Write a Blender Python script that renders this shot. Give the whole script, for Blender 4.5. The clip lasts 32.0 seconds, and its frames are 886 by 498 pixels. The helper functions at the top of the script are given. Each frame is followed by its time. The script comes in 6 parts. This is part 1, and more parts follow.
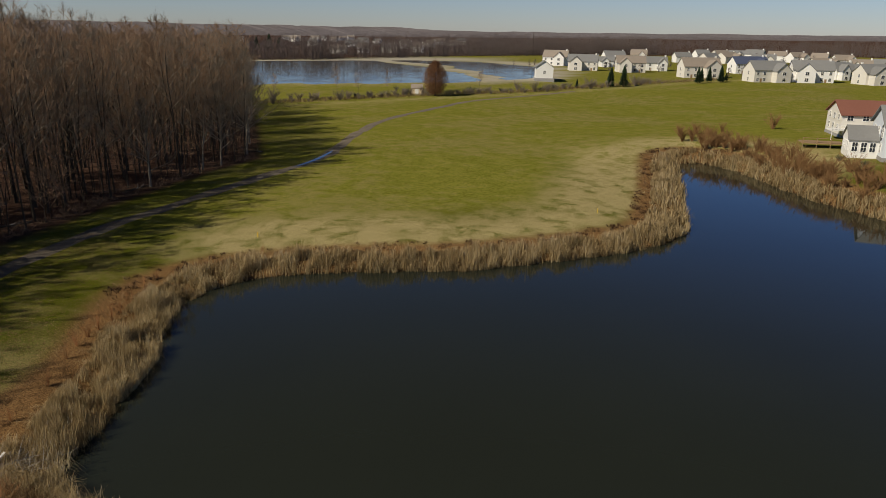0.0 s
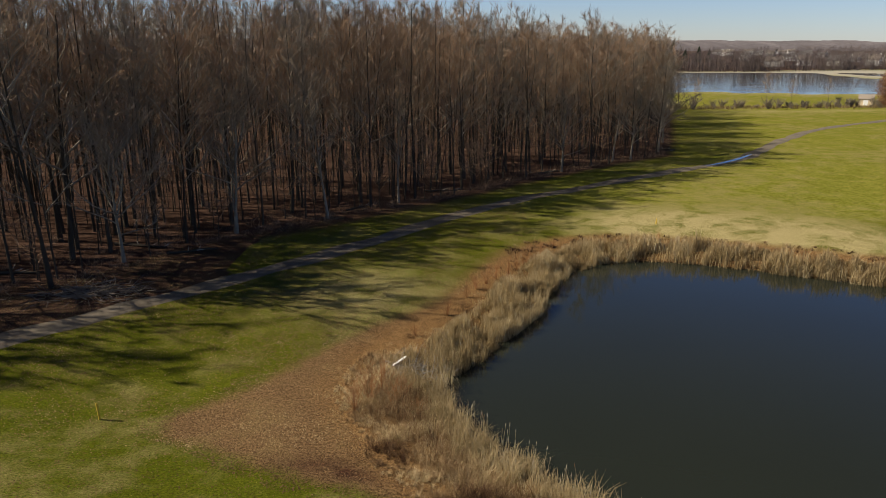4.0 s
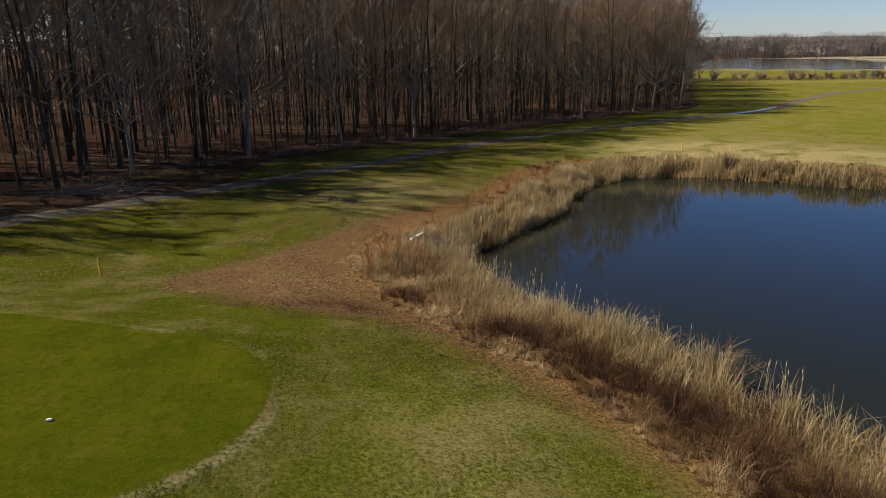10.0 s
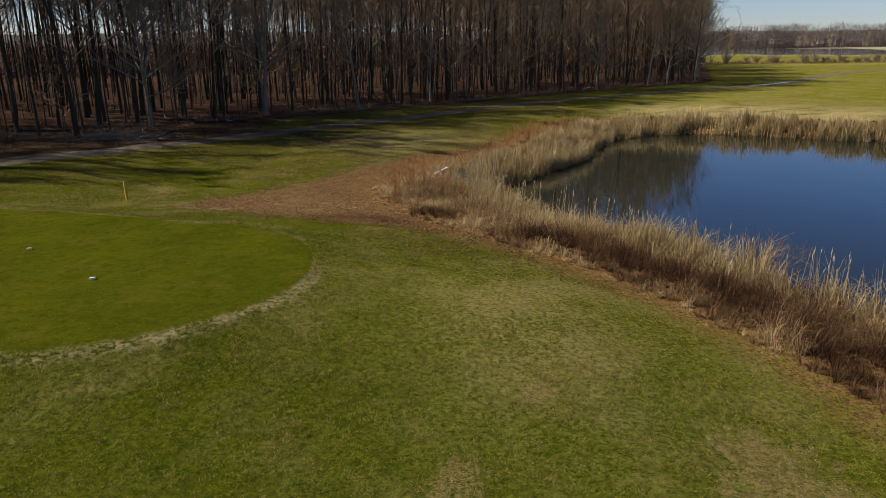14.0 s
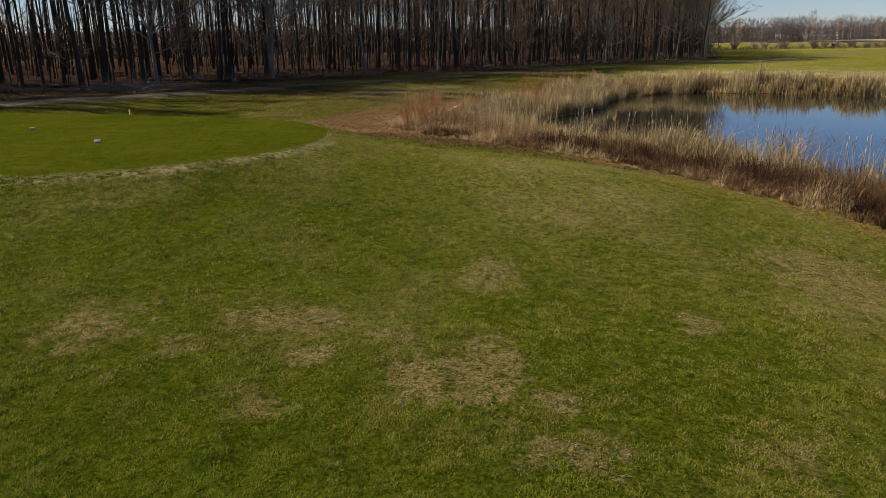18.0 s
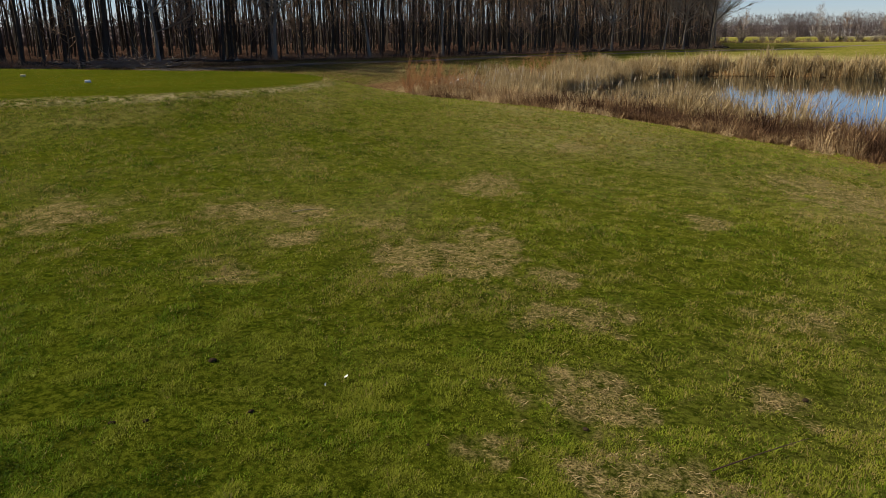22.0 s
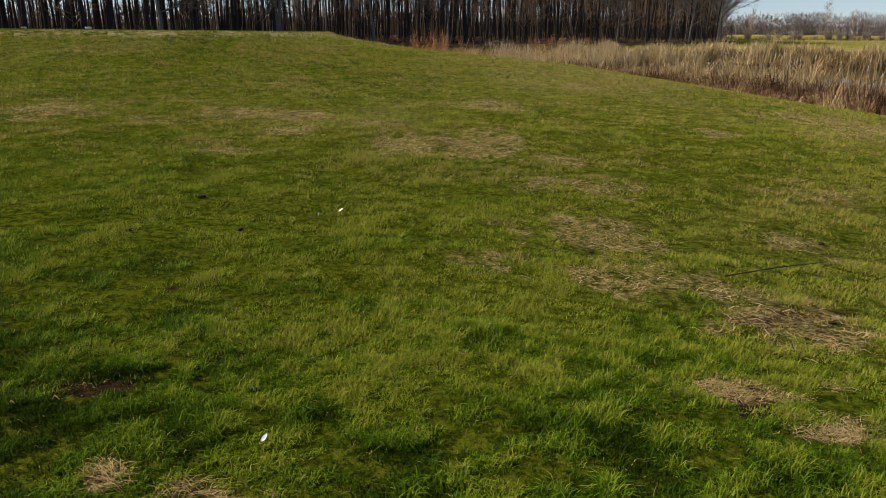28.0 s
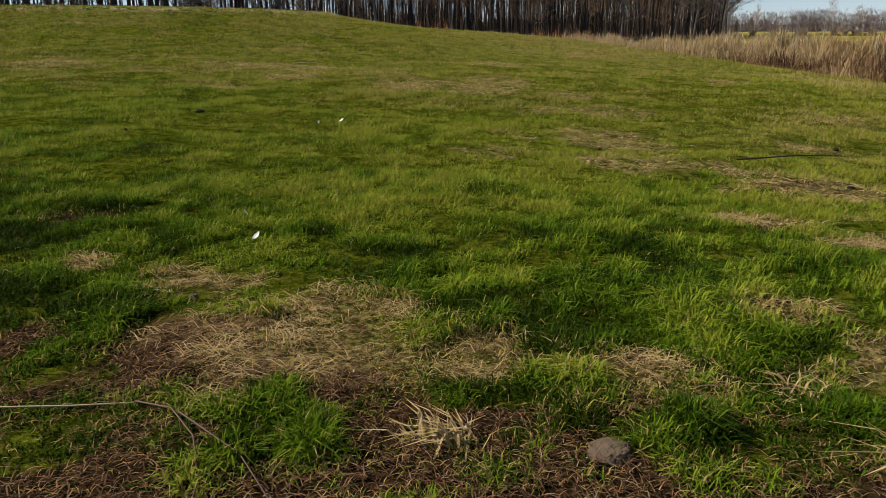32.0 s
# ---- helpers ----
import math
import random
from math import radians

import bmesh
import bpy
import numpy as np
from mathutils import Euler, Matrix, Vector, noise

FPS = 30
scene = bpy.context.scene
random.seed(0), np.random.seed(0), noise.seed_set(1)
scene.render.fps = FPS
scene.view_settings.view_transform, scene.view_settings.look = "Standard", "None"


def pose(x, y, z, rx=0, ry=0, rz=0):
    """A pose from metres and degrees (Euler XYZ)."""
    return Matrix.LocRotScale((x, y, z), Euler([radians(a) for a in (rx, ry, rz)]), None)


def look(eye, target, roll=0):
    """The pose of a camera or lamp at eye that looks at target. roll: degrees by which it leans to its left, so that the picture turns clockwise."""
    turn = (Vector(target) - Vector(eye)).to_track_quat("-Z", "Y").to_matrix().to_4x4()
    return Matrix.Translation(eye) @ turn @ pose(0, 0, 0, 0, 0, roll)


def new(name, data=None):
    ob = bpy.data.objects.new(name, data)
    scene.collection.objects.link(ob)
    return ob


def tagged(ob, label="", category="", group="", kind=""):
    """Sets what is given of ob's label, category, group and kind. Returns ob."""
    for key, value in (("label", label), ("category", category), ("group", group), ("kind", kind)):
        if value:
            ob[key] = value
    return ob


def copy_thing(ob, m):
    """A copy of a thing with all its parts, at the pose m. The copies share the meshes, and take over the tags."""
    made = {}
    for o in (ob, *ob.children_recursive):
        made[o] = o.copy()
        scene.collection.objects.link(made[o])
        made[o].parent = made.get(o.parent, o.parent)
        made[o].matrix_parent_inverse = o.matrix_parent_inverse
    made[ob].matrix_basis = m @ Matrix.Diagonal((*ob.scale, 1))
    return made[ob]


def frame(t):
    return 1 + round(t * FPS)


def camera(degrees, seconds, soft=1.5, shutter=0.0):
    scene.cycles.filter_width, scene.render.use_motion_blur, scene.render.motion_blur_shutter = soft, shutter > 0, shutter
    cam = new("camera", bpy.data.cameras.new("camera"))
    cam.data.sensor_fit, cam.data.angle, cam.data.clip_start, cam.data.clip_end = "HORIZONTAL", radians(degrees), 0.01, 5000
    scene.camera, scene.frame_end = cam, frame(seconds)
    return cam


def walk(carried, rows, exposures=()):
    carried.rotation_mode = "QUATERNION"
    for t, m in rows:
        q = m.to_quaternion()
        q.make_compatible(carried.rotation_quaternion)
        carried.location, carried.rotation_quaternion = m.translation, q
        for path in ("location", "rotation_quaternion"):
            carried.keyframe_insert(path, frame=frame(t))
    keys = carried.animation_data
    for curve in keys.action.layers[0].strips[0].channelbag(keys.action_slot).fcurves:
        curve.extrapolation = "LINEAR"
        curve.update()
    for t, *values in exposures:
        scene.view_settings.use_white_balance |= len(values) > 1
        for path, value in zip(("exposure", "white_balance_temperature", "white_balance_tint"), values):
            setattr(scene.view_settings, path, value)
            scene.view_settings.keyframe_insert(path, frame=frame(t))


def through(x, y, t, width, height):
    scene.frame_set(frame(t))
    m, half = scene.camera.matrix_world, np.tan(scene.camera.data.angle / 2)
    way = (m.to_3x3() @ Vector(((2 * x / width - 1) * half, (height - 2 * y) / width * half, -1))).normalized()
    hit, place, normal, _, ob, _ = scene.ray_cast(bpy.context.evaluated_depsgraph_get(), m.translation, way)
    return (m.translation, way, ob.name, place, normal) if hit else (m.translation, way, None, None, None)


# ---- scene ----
PATH = [  # seconds, x, y, z, yaw, pitch, roll
    (0, -0.447, -0.628, 25.635, -33.57, -17.04, 0.81),
    (0.25, -0.402, -0.653, 25.609, -25.71, -16.97, 0.84),
    (0.5, -0.291, -0.657, 25.558, -18.96, -16.91, 0.86),
    (0.75, -0.145, -0.636, 25.487, -13.42, -16.85, 0.87),
    (1, 0.003, -0.590, 25.404, -9.17, -16.78, 0.85),
    (1.25, 0.119, -0.515, 25.315, -6.29, -16.69, 0.80),
    (1.5, 0.170, -0.411, 25.228, -4.88, -16.58, 0.69),
    (2, 0.199, -0.399, 24.958, -3.38, -16.44, 0.47),
    (2.5, 0.198, -0.374, 24.429, -2.39, -16.30, 0.26),
    (3, 0.179, -0.366, 23.610, -1.71, -16.16, 0.11),
    (3.5, 0.146, -0.342, 22.656, -1.33, -16.04, -0.01),
    (5.5, 0.028, -0.192, 18.880, -0.71, -15.80, -0.34),
    (6, -0.031, -0.118, 18.043, -0.61, -15.79, -0.40),
    (7, 0.020, -0.019, 16.630, -0.37, -15.85, -0.46),
    (8, 0.079, 0.063, 15.259, -0.12, -15.83, -0.49),
    (9, -0.002, -0.010, 14.007, 0.02, -15.88, -0.48),
    (10, -0.155, -0.191, 12.850, 0.19, -15.87, -0.47),
    (11, -0.402, -0.485, 11.879, 0.34, -15.93, -0.47),
    (12, -0.693, -0.788, 11.025, 0.52, -16.02, -0.53),
    (13, -1.004, -0.931, 10.079, 0.65, -16.11, -0.50),
    (14, -1.350, -0.956, 9.049, 0.71, -16.23, -0.40),
    (14.5, -1.482, -0.984, 8.479, 0.76, -16.25, -0.43),
    (16.5, -1.787, -1.091, 6.286, 0.96, -16.27, -0.52),
    (17, -1.839, -1.093, 5.805, 1.01, -16.28, -0.54),
    (18, -1.831, -1.076, 5.209, 1.11, -16.30, -0.57),
    (19, -1.811, -1.049, 4.798, 1.19, -16.34, -0.55),
    (20, -1.772, -1.011, 4.447, 1.27, -16.42, -0.45),
    (21, -1.745, -0.977, 4.101, 1.34, -16.50, -0.32),
    (22, -1.711, -0.927, 3.778, 1.43, -16.58, -0.25),
    (23, -1.696, -0.906, 3.461, 1.46, -16.56, -0.17),
    (24, -1.692, -0.949, 3.279, 1.48, -16.62, 0.03),
    (25, -1.689, -0.983, 3.128, 1.52, -16.71, 0.21),
    (25.5, -1.697, -0.967, 3.047, 1.56, -16.76, 0.27),
    (27.5, -1.690, -1.025, 2.726, 1.59, -16.80, 0.50),
    (28, -1.685, -1.037, 2.637, 1.64, -16.80, 0.50),
    (28.5, -1.681, -1.047, 2.544, 1.75, -16.80, 0.42),
    (29, -1.685, -1.052, 2.448, 1.81, -16.76, 0.29),
    (29.5, -1.681, -1.055, 2.352, 1.98, -16.70, 0.13),
    (30, -1.679, -1.060, 2.261, 1.96, -16.65, -0.01),
    (30.5, -1.675, -1.065, 2.196, 1.97, -16.65, -0.08),
    (31, -1.679, -1.076, 2.160, 1.99, -16.62, -0.11),
    (31.5, -1.682, -1.088, 2.103, 1.91, -16.58, -0.15),
    (32, -1.666, -1.103, 2.021, 2.16, -16.59, -0.25),
]


def flown(x, y, z, yaw, pitch, roll):
    return pose(x, y, z, 0, 0, yaw) @ pose(0, 0, 0, 90 + pitch) @ pose(0, 0, 0, 0, 0, roll)


cam = camera(63.6, 32.0, soft=0.5)
EXPOSURES = [(0, -0.1), (1, 0.3), (3.5, 0.56), (6, 0.54), (13, 0.44), (17, 0.42), (24, 0.64), (32, 0.72)]
walk(cam, [(r[0], flown(*r[1:])) for r in PATH], EXPOSURES)

# ---- world and sun: clear winter afternoon, sun low over the woods ----
SUN_ELEV = 38.5
world = bpy.data.worlds.new("sky")
scene.world = world
world.use_nodes = True
wn = world.node_tree
sky = wn.nodes.new("ShaderNodeTexSky")
sky.sky_type = "NISHITA"
sky.sun_disc = False
sky.sun_elevation = radians(SUN_ELEV)
sky.sun_rotation = radians(-87)
sky.air_density, sky.dust_density, sky.ozone_density = 1.0, 0.08, 2.5
bg = wn.nodes["Background"]
bg.inputs["Strength"].default_value = 0.05
haze = wn.nodes.new("ShaderNodeMix")  # slightly cooler air than the model's
haze.data_type, haze.blend_type = "RGBA", "MULTIPLY"
haze.inputs[0].default_value = 1.0
way = wn.nodes.new("ShaderNodeTexCoord")
parts_of = wn.nodes.new("ShaderNodeSeparateXYZ")
climb = wn.nodes.new("ShaderNodeMapRange")  # pale haze low down, deep clear blue overhead
climb.interpolation_type = "SMOOTHSTEP"
climb.inputs[1].default_value, climb.inputs[2].default_value = 0.05, 0.23
higher = wn.nodes.new("ShaderNodeMapRange")
higher.interpolation_type = "SMOOTHSTEP"
higher.inputs[1].default_value, higher.inputs[2].default_value = 0.15, 0.55
low = wn.nodes.new("ShaderNodeMix")
low.data_type = "RGBA"
low.inputs[6].default_value = (0.98, 1.1, 1.48, 1)
low.inputs[7].default_value = (0.63, 0.98, 1.65, 1)
tone = wn.nodes.new("ShaderNodeMix")
tone.data_type = "RGBA"
wn.links.new(low.outputs[2], tone.inputs[6])
wn.links.new(parts_of.outputs[2], higher.inputs[0])
tone.inputs[7].default_value = (0.19, 0.27, 0.42, 1)
wn.links.new(way.outputs["Generated"], parts_of.inputs[0])
wn.links.new(parts_of.outputs[2], climb.inputs[0])
wn.links.new(climb.outputs[0], low.inputs[0])
wn.links.new(higher.outputs[0], tone.inputs[0])
wn.links.new(tone.outputs[2], haze.inputs[7])
wn.links.new(sky.outputs[0], haze.inputs[6])
wn.links.new(haze.outputs[2], bg.inputs["Color"])
lamp = bpy.data.lights.new("sun", "SUN")
lamp.energy, lamp.angle, lamp.color = 5.0, radians(0.55), (1.0, 0.9, 0.73)
sun = new("sun", lamp)
sun.matrix_world = look((-59.9, 3.1, 60 * math.tan(radians(SUN_ELEV))), (0, 0, 0))

# ---- helpers for meshes ----
RNG = np.random.default_rng(7)


def mesh_of(name, verts, tris=None, quads=None, mats=(), attrs=None, smooth=False):
    """A mesh from arrays of corners, triangles and quads, with float attributes on its corners."""
    verts = np.asarray(verts, np.float32).reshape(-1, 3)
    tris = np.zeros((0, 3), int) if tris is None else np.asarray(tris, int).reshape(-1, 3)
    quads = np.zeros((0, 4), int) if quads is None else np.asarray(quads, int).reshape(-1, 4)
    me = bpy.data.meshes.new(name)
    me.vertices.add(len(verts))
    me.vertices.foreach_set("co", verts.ravel())
    me.loops.add(tris.size + quads.size)
    me.loops.foreach_set("vertex_index", np.concatenate([tris.ravel(), quads.ravel()]).astype(np.int32))
    me.polygons.add(len(tris) + len(quads))
    start = np.concatenate([np.arange(len(tris)) * 3, tris.size + np.arange(len(quads)) * 4])
    me.polygons.foreach_set("loop_start", start.astype(np.int32))
    me.polygons.foreach_set("use_smooth", np.full(len(start), smooth))
    for m in mats if isinstance(mats, (list, tuple)) else [mats]:
        me.materials.append(m)
    for key, values in (attrs or {}).items():
        a = me.attributes.new(key, "FLOAT", "POINT")
        a.data.foreach_set("value", np.asarray(values, np.float32))
    me.update(calc_edges=True)
    return me


def thing(name, label, category, group="", kind="", data=None, at=None):
    ob = new(name, data)
    if at is not None:
        ob.matrix_world = at
    return tagged(ob, label, category, group, kind)


def child(name, data, parent, label="", at=None):
    ob = new(name, data)
    ob.parent = parent
    if at is not None:
        ob.matrix_basis = at
    if label:
        ob["label"] = label
    return ob


def part(name, bm, material, parent, label="", at=None, smooth=False):
    me = bpy.data.meshes.new(name)
    bm.to_mesh(me)
    bm.free()
    me.materials.append(material)
    if smooth:
        for p in me.polygons:
            p.use_smooth = True
    return child(name, me, parent, label, at)


def box(x0, x1, y0, y1, z0, z1, bevel=0.0, bm=None):
    bm = bm or bmesh.new()
    got = bmesh.ops.create_cube(bm, size=1.0)
    m = Matrix.Translation(((x0 + x1) / 2, (y0 + y1) / 2, (z0 + z1) / 2)) @ Matrix.Diagonal((x1 - x0, y1 - y0, z1 - z0, 1))
    bmesh.ops.transform(bm, matrix=m, verts=got["verts"])
    if bevel:
        edges = list({e for v in got["verts"] for e in v.link_edges})
        bmesh.ops.bevel(bm, geom=edges, offset=bevel, segments=2, affect="EDGES", profile=0.7)
    return bm


def lattice(seed):
    return np.random.default_rng(seed).random((256, 256))


LATTICE = lattice(3)


def vnoise(x, y, size=1.0, off=0):
    """Smooth value noise, 0 to 1."""
    x, y = np.asarray(x, float) / size + 17.3 * off + 1000, np.asarray(y, float) / size + 9.1 * off + 1000
    i, j = np.floor(x).astype(int), np.floor(y).astype(int)
    u, v = x - i, y - j
    u, v = u * u * (3 - 2 * u), v * v * (3 - 2 * v)
    a, b = LATTICE[i & 255, j & 255], LATTICE[(i + 1) & 255, j & 255]
    c, d = LATTICE[i & 255, (j + 1) & 255], LATTICE[(i + 1) & 255, (j + 1) & 255]
    return (a * (1 - u) + b * u) * (1 - v) + (c * (1 - u) + d * u) * v


def fnoise(x, y, size=1.0, off=0):
    return (vnoise(x, y, size, off) + 0.5 * vnoise(x, y, size / 2.1, off + 1) + 0.25 * vnoise(x, y, size / 4.3, off + 2)) / 1.75


def loop_spline(points, n):
    """A closed smooth line through the points."""
    p = np.array(points, float)
    out = []
    k = len(p)
    for i in range(k):
        a, b, c, d = p[i - 1], p[i], p[(i + 1) % k], p[(i + 2) % k]
        for s in np.arange(n) / n:
            out.append(0.5 * (2 * b + (c - a) * s + (2 * a - 5 * b + 4 * c - d) * s**2 + (3 * b - a - 3 * c + d) * s**3))
    return np.array(out)


def line_spline(points, n):
    p = np.array(points, float)
    p = np.vstack([2 * p[0] - p[1], p, 2 * p[-1] - p[-2]])
    out = []
    for i in range(1, len(p) - 2):
        a, b, c, d = p[i - 1 : i + 3]
        for s in np.arange(n) / n:
            out.append(0.5 * (2 * b + (c - a) * s + (2 * a - 5 * b + 4 * c - d) * s**2 + (3 * b - a - 3 * c + d) * s**3))
    return np.array(out + [p[-2]])


def signed(x, y, poly):
    """Distance to a closed line, negative inside."""
    x, y = np.asarray(x, float), np.asarray(y, float)
    best, inside = np.full(x.shape, 1e9), np.zeros(x.shape, bool)
    for (ax, ay), (bx, by) in zip(poly, np.roll(poly, -1, 0)):
        dx, dy = bx - ax, by - ay
        s = np.clip(((x - ax) * dx + (y - ay) * dy) / (dx * dx + dy * dy + 1e-9), 0, 1)
        best = np.minimum(best, (x - ax - s * dx) ** 2 + (y - ay - s * dy) ** 2)
        cross = (ay > y) != (by > y)
        inside ^= cross & (x < (bx - ax) * (y - ay) / (by - ay + 1e-12) + ax)
    return np.where(inside, -1, 1) * np.sqrt(best)


def step(a, b, v):
    s = np.clip((v - a) / (b - a), 0, 1)
    return s * s * (3 - 2 * s)


# ---- plan ----
POND = loop_spline([
    (0.9, 43.8), (4.7, 49), (8, 54.5), (11.5, 62.5), (15, 68.2), (20, 70.3), (27, 69.2), (34, 66.2), (43.4, 61.6), (53, 58.8),
    (63, 57.3), (73, 56.8), (83, 63), (98, 75.5), (112, 88), (119.5, 93.5), (124.5, 92), (124, 84), (118.5, 73), (112.5, 61),
    (109.5, 51), (106, 38), (97, 20), (78, 6), (55, 0), (36, -2), (22, 2), (16, 11), (13.2, 19), (10.4, 24.6), (7.7, 28.8),
    (5.2, 32), (3, 35.5), (1, 39.5),
], 3)
WOODS = np.array([
    (-120, 6), (-62, 12), (-57, 28), (-53, 40), (-47, 50), (-40, 56), (-30, 63), (-25, 72), (-12, 83), (-3, 91), (8, 102), (18, 112), (33, 126), (44, 134),
    (53, 160), (66, 200), (78, 236), (60, 262), (20, 290), (-60, 330), (-200, 800), (-800, 800), (-800, 6),
], float)
LEAFY = loop_spline([(-16, 37), (-12.5, 40), (-8.4, 45.5), (-4.4, 51), (0.5, 55), (6, 64.5), (9.5, 71), (14, 75.5), (14.5, 72.5), (9.5, 65.5), (8, 58), (3, 50), (0, 44), (2, 38), (5, 30), (2.5, 26.3),
                     (-3.5, 29.5), (-7, 30.8), (-11.5, 33.4)], 2)
ROUTE = line_spline([(-46, 30), (-36, 41), (-27.5, 51), (-18.8, 59.8), (-8.6, 71), (0, 81.5), (11.8, 94), (31.4, 109.5), (43.7, 118.3), (55, 127),
                     (66, 140), (79, 157), (99, 178), (128, 197), (155, 212), (215, 226)], 8)
TEE_A, TEE_B, TEE_R, TEE_Z = (-11.5, 19.0), (-36.0, 25.6), 5.75, 2.65
LAKE = loop_spline([(60, 318), (102, 303), (140, 290), (178, 281), (214, 287), (240, 350), (262, 430), (268, 500), (200, 515), (100, 525), (0, 520), (-20, 400)], 3)
LAKE_TWO = loop_spline([(226, 283), (262, 300), (312, 360), (345, 420), (320, 480), (282, 500), (275, 430), (252, 345)], 3)
LAKE_Z = 2.4


def tee_sd(x, y):
    ax, ay = TEE_A
    dx, dy = TEE_B[0] - ax, TEE_B[1] - ay
    s = np.clip(((x - ax) * dx + (y - ay) * dy) / (dx * dx + dy * dy), 0, 1)
    return np.hypot(x - ax - s * dx, y - ay - s * dy) - TEE_R - 0.5 * (vnoise(x, y, 5, 4) - 0.5)


def height(x, y, pond=None):
    x, y = np.asarray(x, float), np.asarray(y, float)
    d = signed(x, y, POND) if pond is None else pond
    far = np.hypot(x - 20, y - 60)
    rise = 1.46 + 2.2 * step(95, 125, x) * step(140, 90, y) + 0.5 * step(0, 30, -signed(x, y, WOODS)) * step(600, 200, far)
    rise = rise + 1.5 * step(180, 330, x)
    rise = rise - 1.05 * np.exp(-(((x + 15) / 13) ** 2 + ((y - 39) / 10) ** 2))
    rise = rise - (0.085 + 0.035 * np.clip(x + 2.2, -2, 3)) * np.exp(-(((y - 3.4) / 2.6) ** 2)) * step(9, 4, np.abs(x + 2))
    rise = rise + 0.1 * np.exp(-(((y - 8.8) / 2.0) ** 2)) * step(9, 4, np.abs(x + 2))
    z = np.where(d > 0, rise * (1 - np.exp(-d / 7.0)), np.maximum(d * 0.35, -1.2))
    t = tee_sd(x, y)
    z = z + (TEE_Z - z) * np.where(t < 0, 1.0, np.exp(-np.maximum(t, 0) / 4.6)) * step(-2, 4, d)
    z = z + 0.42 * np.exp(-(((x - 0.5) / 4.5) ** 2 + ((y - 17.5) / 4.2) ** 2)) * step(4, 9, d) * step(-0.2, 1.5, t)
    for pool in (LAKE, LAKE_TWO):
        s = np.where(far > 150, signed(x, y, pool), 99.0)
        z = np.where(s < 0, LAKE_Z - 0.25 + np.maximum(s, -8) * 0.05, np.maximum(z, LAKE_Z + 0.7 - np.maximum(s - 6, 0) * 0.09 - np.maximum(2 - s, 0) * 0.4))
    rough = (fnoise(x, y, 9, 7) - 0.5) * 0.22 + (fnoise(x, y, 60, 9) - 0.5) * 0.6 * step(90, 220, far)
    z = z + rough * step(0.5, 5, d) * step(-0.5, 2.0, t)
    return z + (fnoise(x, y, 0.7, 5) - 0.5) * 0.05 * step(30, 12, y) * step(0.2, 1.5, t) * step(1, 4, d) + (vnoise(x, y, 0.33, 11) - 0.5) * 0.03 * step(14, 8, y) * step(9, 5, np.abs(x + 2))


# spots of dead straw in the turf: x, y, half width, half depth, strength
STRAW_FAR = [
    (-6.57, 7.34, 0.54, 0.60, 0.60), (-4.32, 7.75, 0.43, 0.42, 0.75), (-3.65, 7.70, 0.29, 0.40, 0.90), (-3.60, 6.72, 0.23, 0.21, 0.70), (-1.27, 9.84, 0.45, 0.69, 0.80),
    (0.51, 13.27, 0.29, 0.29, 0.60), (-2.00, 6.30, 0.48, 0.47, 0.80), (-1.42, 6.50, 0.29, 0.65, 1.0), (-0.74, 5.82, 0.21, 0.18, 0.55), (-0.71, 4.93, 0.53, 0.30, 0.60),
    (1.45, 8.02, 0.32, 0.34, 0.55), (-2.65, 7.28, 0.32, 0.22, 0.45), (4.66, 10.38, 1.09, 1.54, 0.65), (-3.96, 5.62, 0.34, 0.30, 0.45), (-5.21, 6.93, 0.40, 0.31, 0.45),
    (1.45, 5.05, 0.48, 0.40, 0.45),
]
STRAW_NEAR = [
    (-0.76, 3.50, 0.43, 0.46, 0.60), (-0.85, 2.60, 0.19, 0.20, 0.75), (-0.39, 2.55, 0.20, 0.16, 0.60), (-1.51, 2.80, 0.20, 0.20, 0.50), (0.56, 3.60, 0.26, 0.30, 0.45),
    (-0.71, 1.33, 0.13, 0.08, 0.90), (-0.41, 1.07, 0.14, 0.07, 0.95), (-0.80, 2.63, 0.19, 0.15, 0.70), (-0.10, 2.04, 0.28, 0.36, 0.65), (-2.66, 0.62, 0.08, 0.05, 0.6),
]
STRAW_MATS = [
    (-2.30, 0.55, 0.11, 0.08, 0.90), (-2.06, 0.30, 0.13, 0.12, 0.7), (-1.88, 0.22, 0.15, 0.11, 0.95), (-1.72, 0.10, 0.19, 0.1, 1.0), (-2.0, 0.04, 0.13, 0.09, 0.7),
    (-0.99, 0.37, 0.09, 0.05, 0.95), (-1.32, 0.04, 0.15, 0.07, 0.95), (-1.03, 0.11, 0.09, 0.04, 0.95), (-0.88, 0.21, 0.06, 0.06, 0.85), (-1.39, 0.09, 0.06, 0.04, 0.85),
]
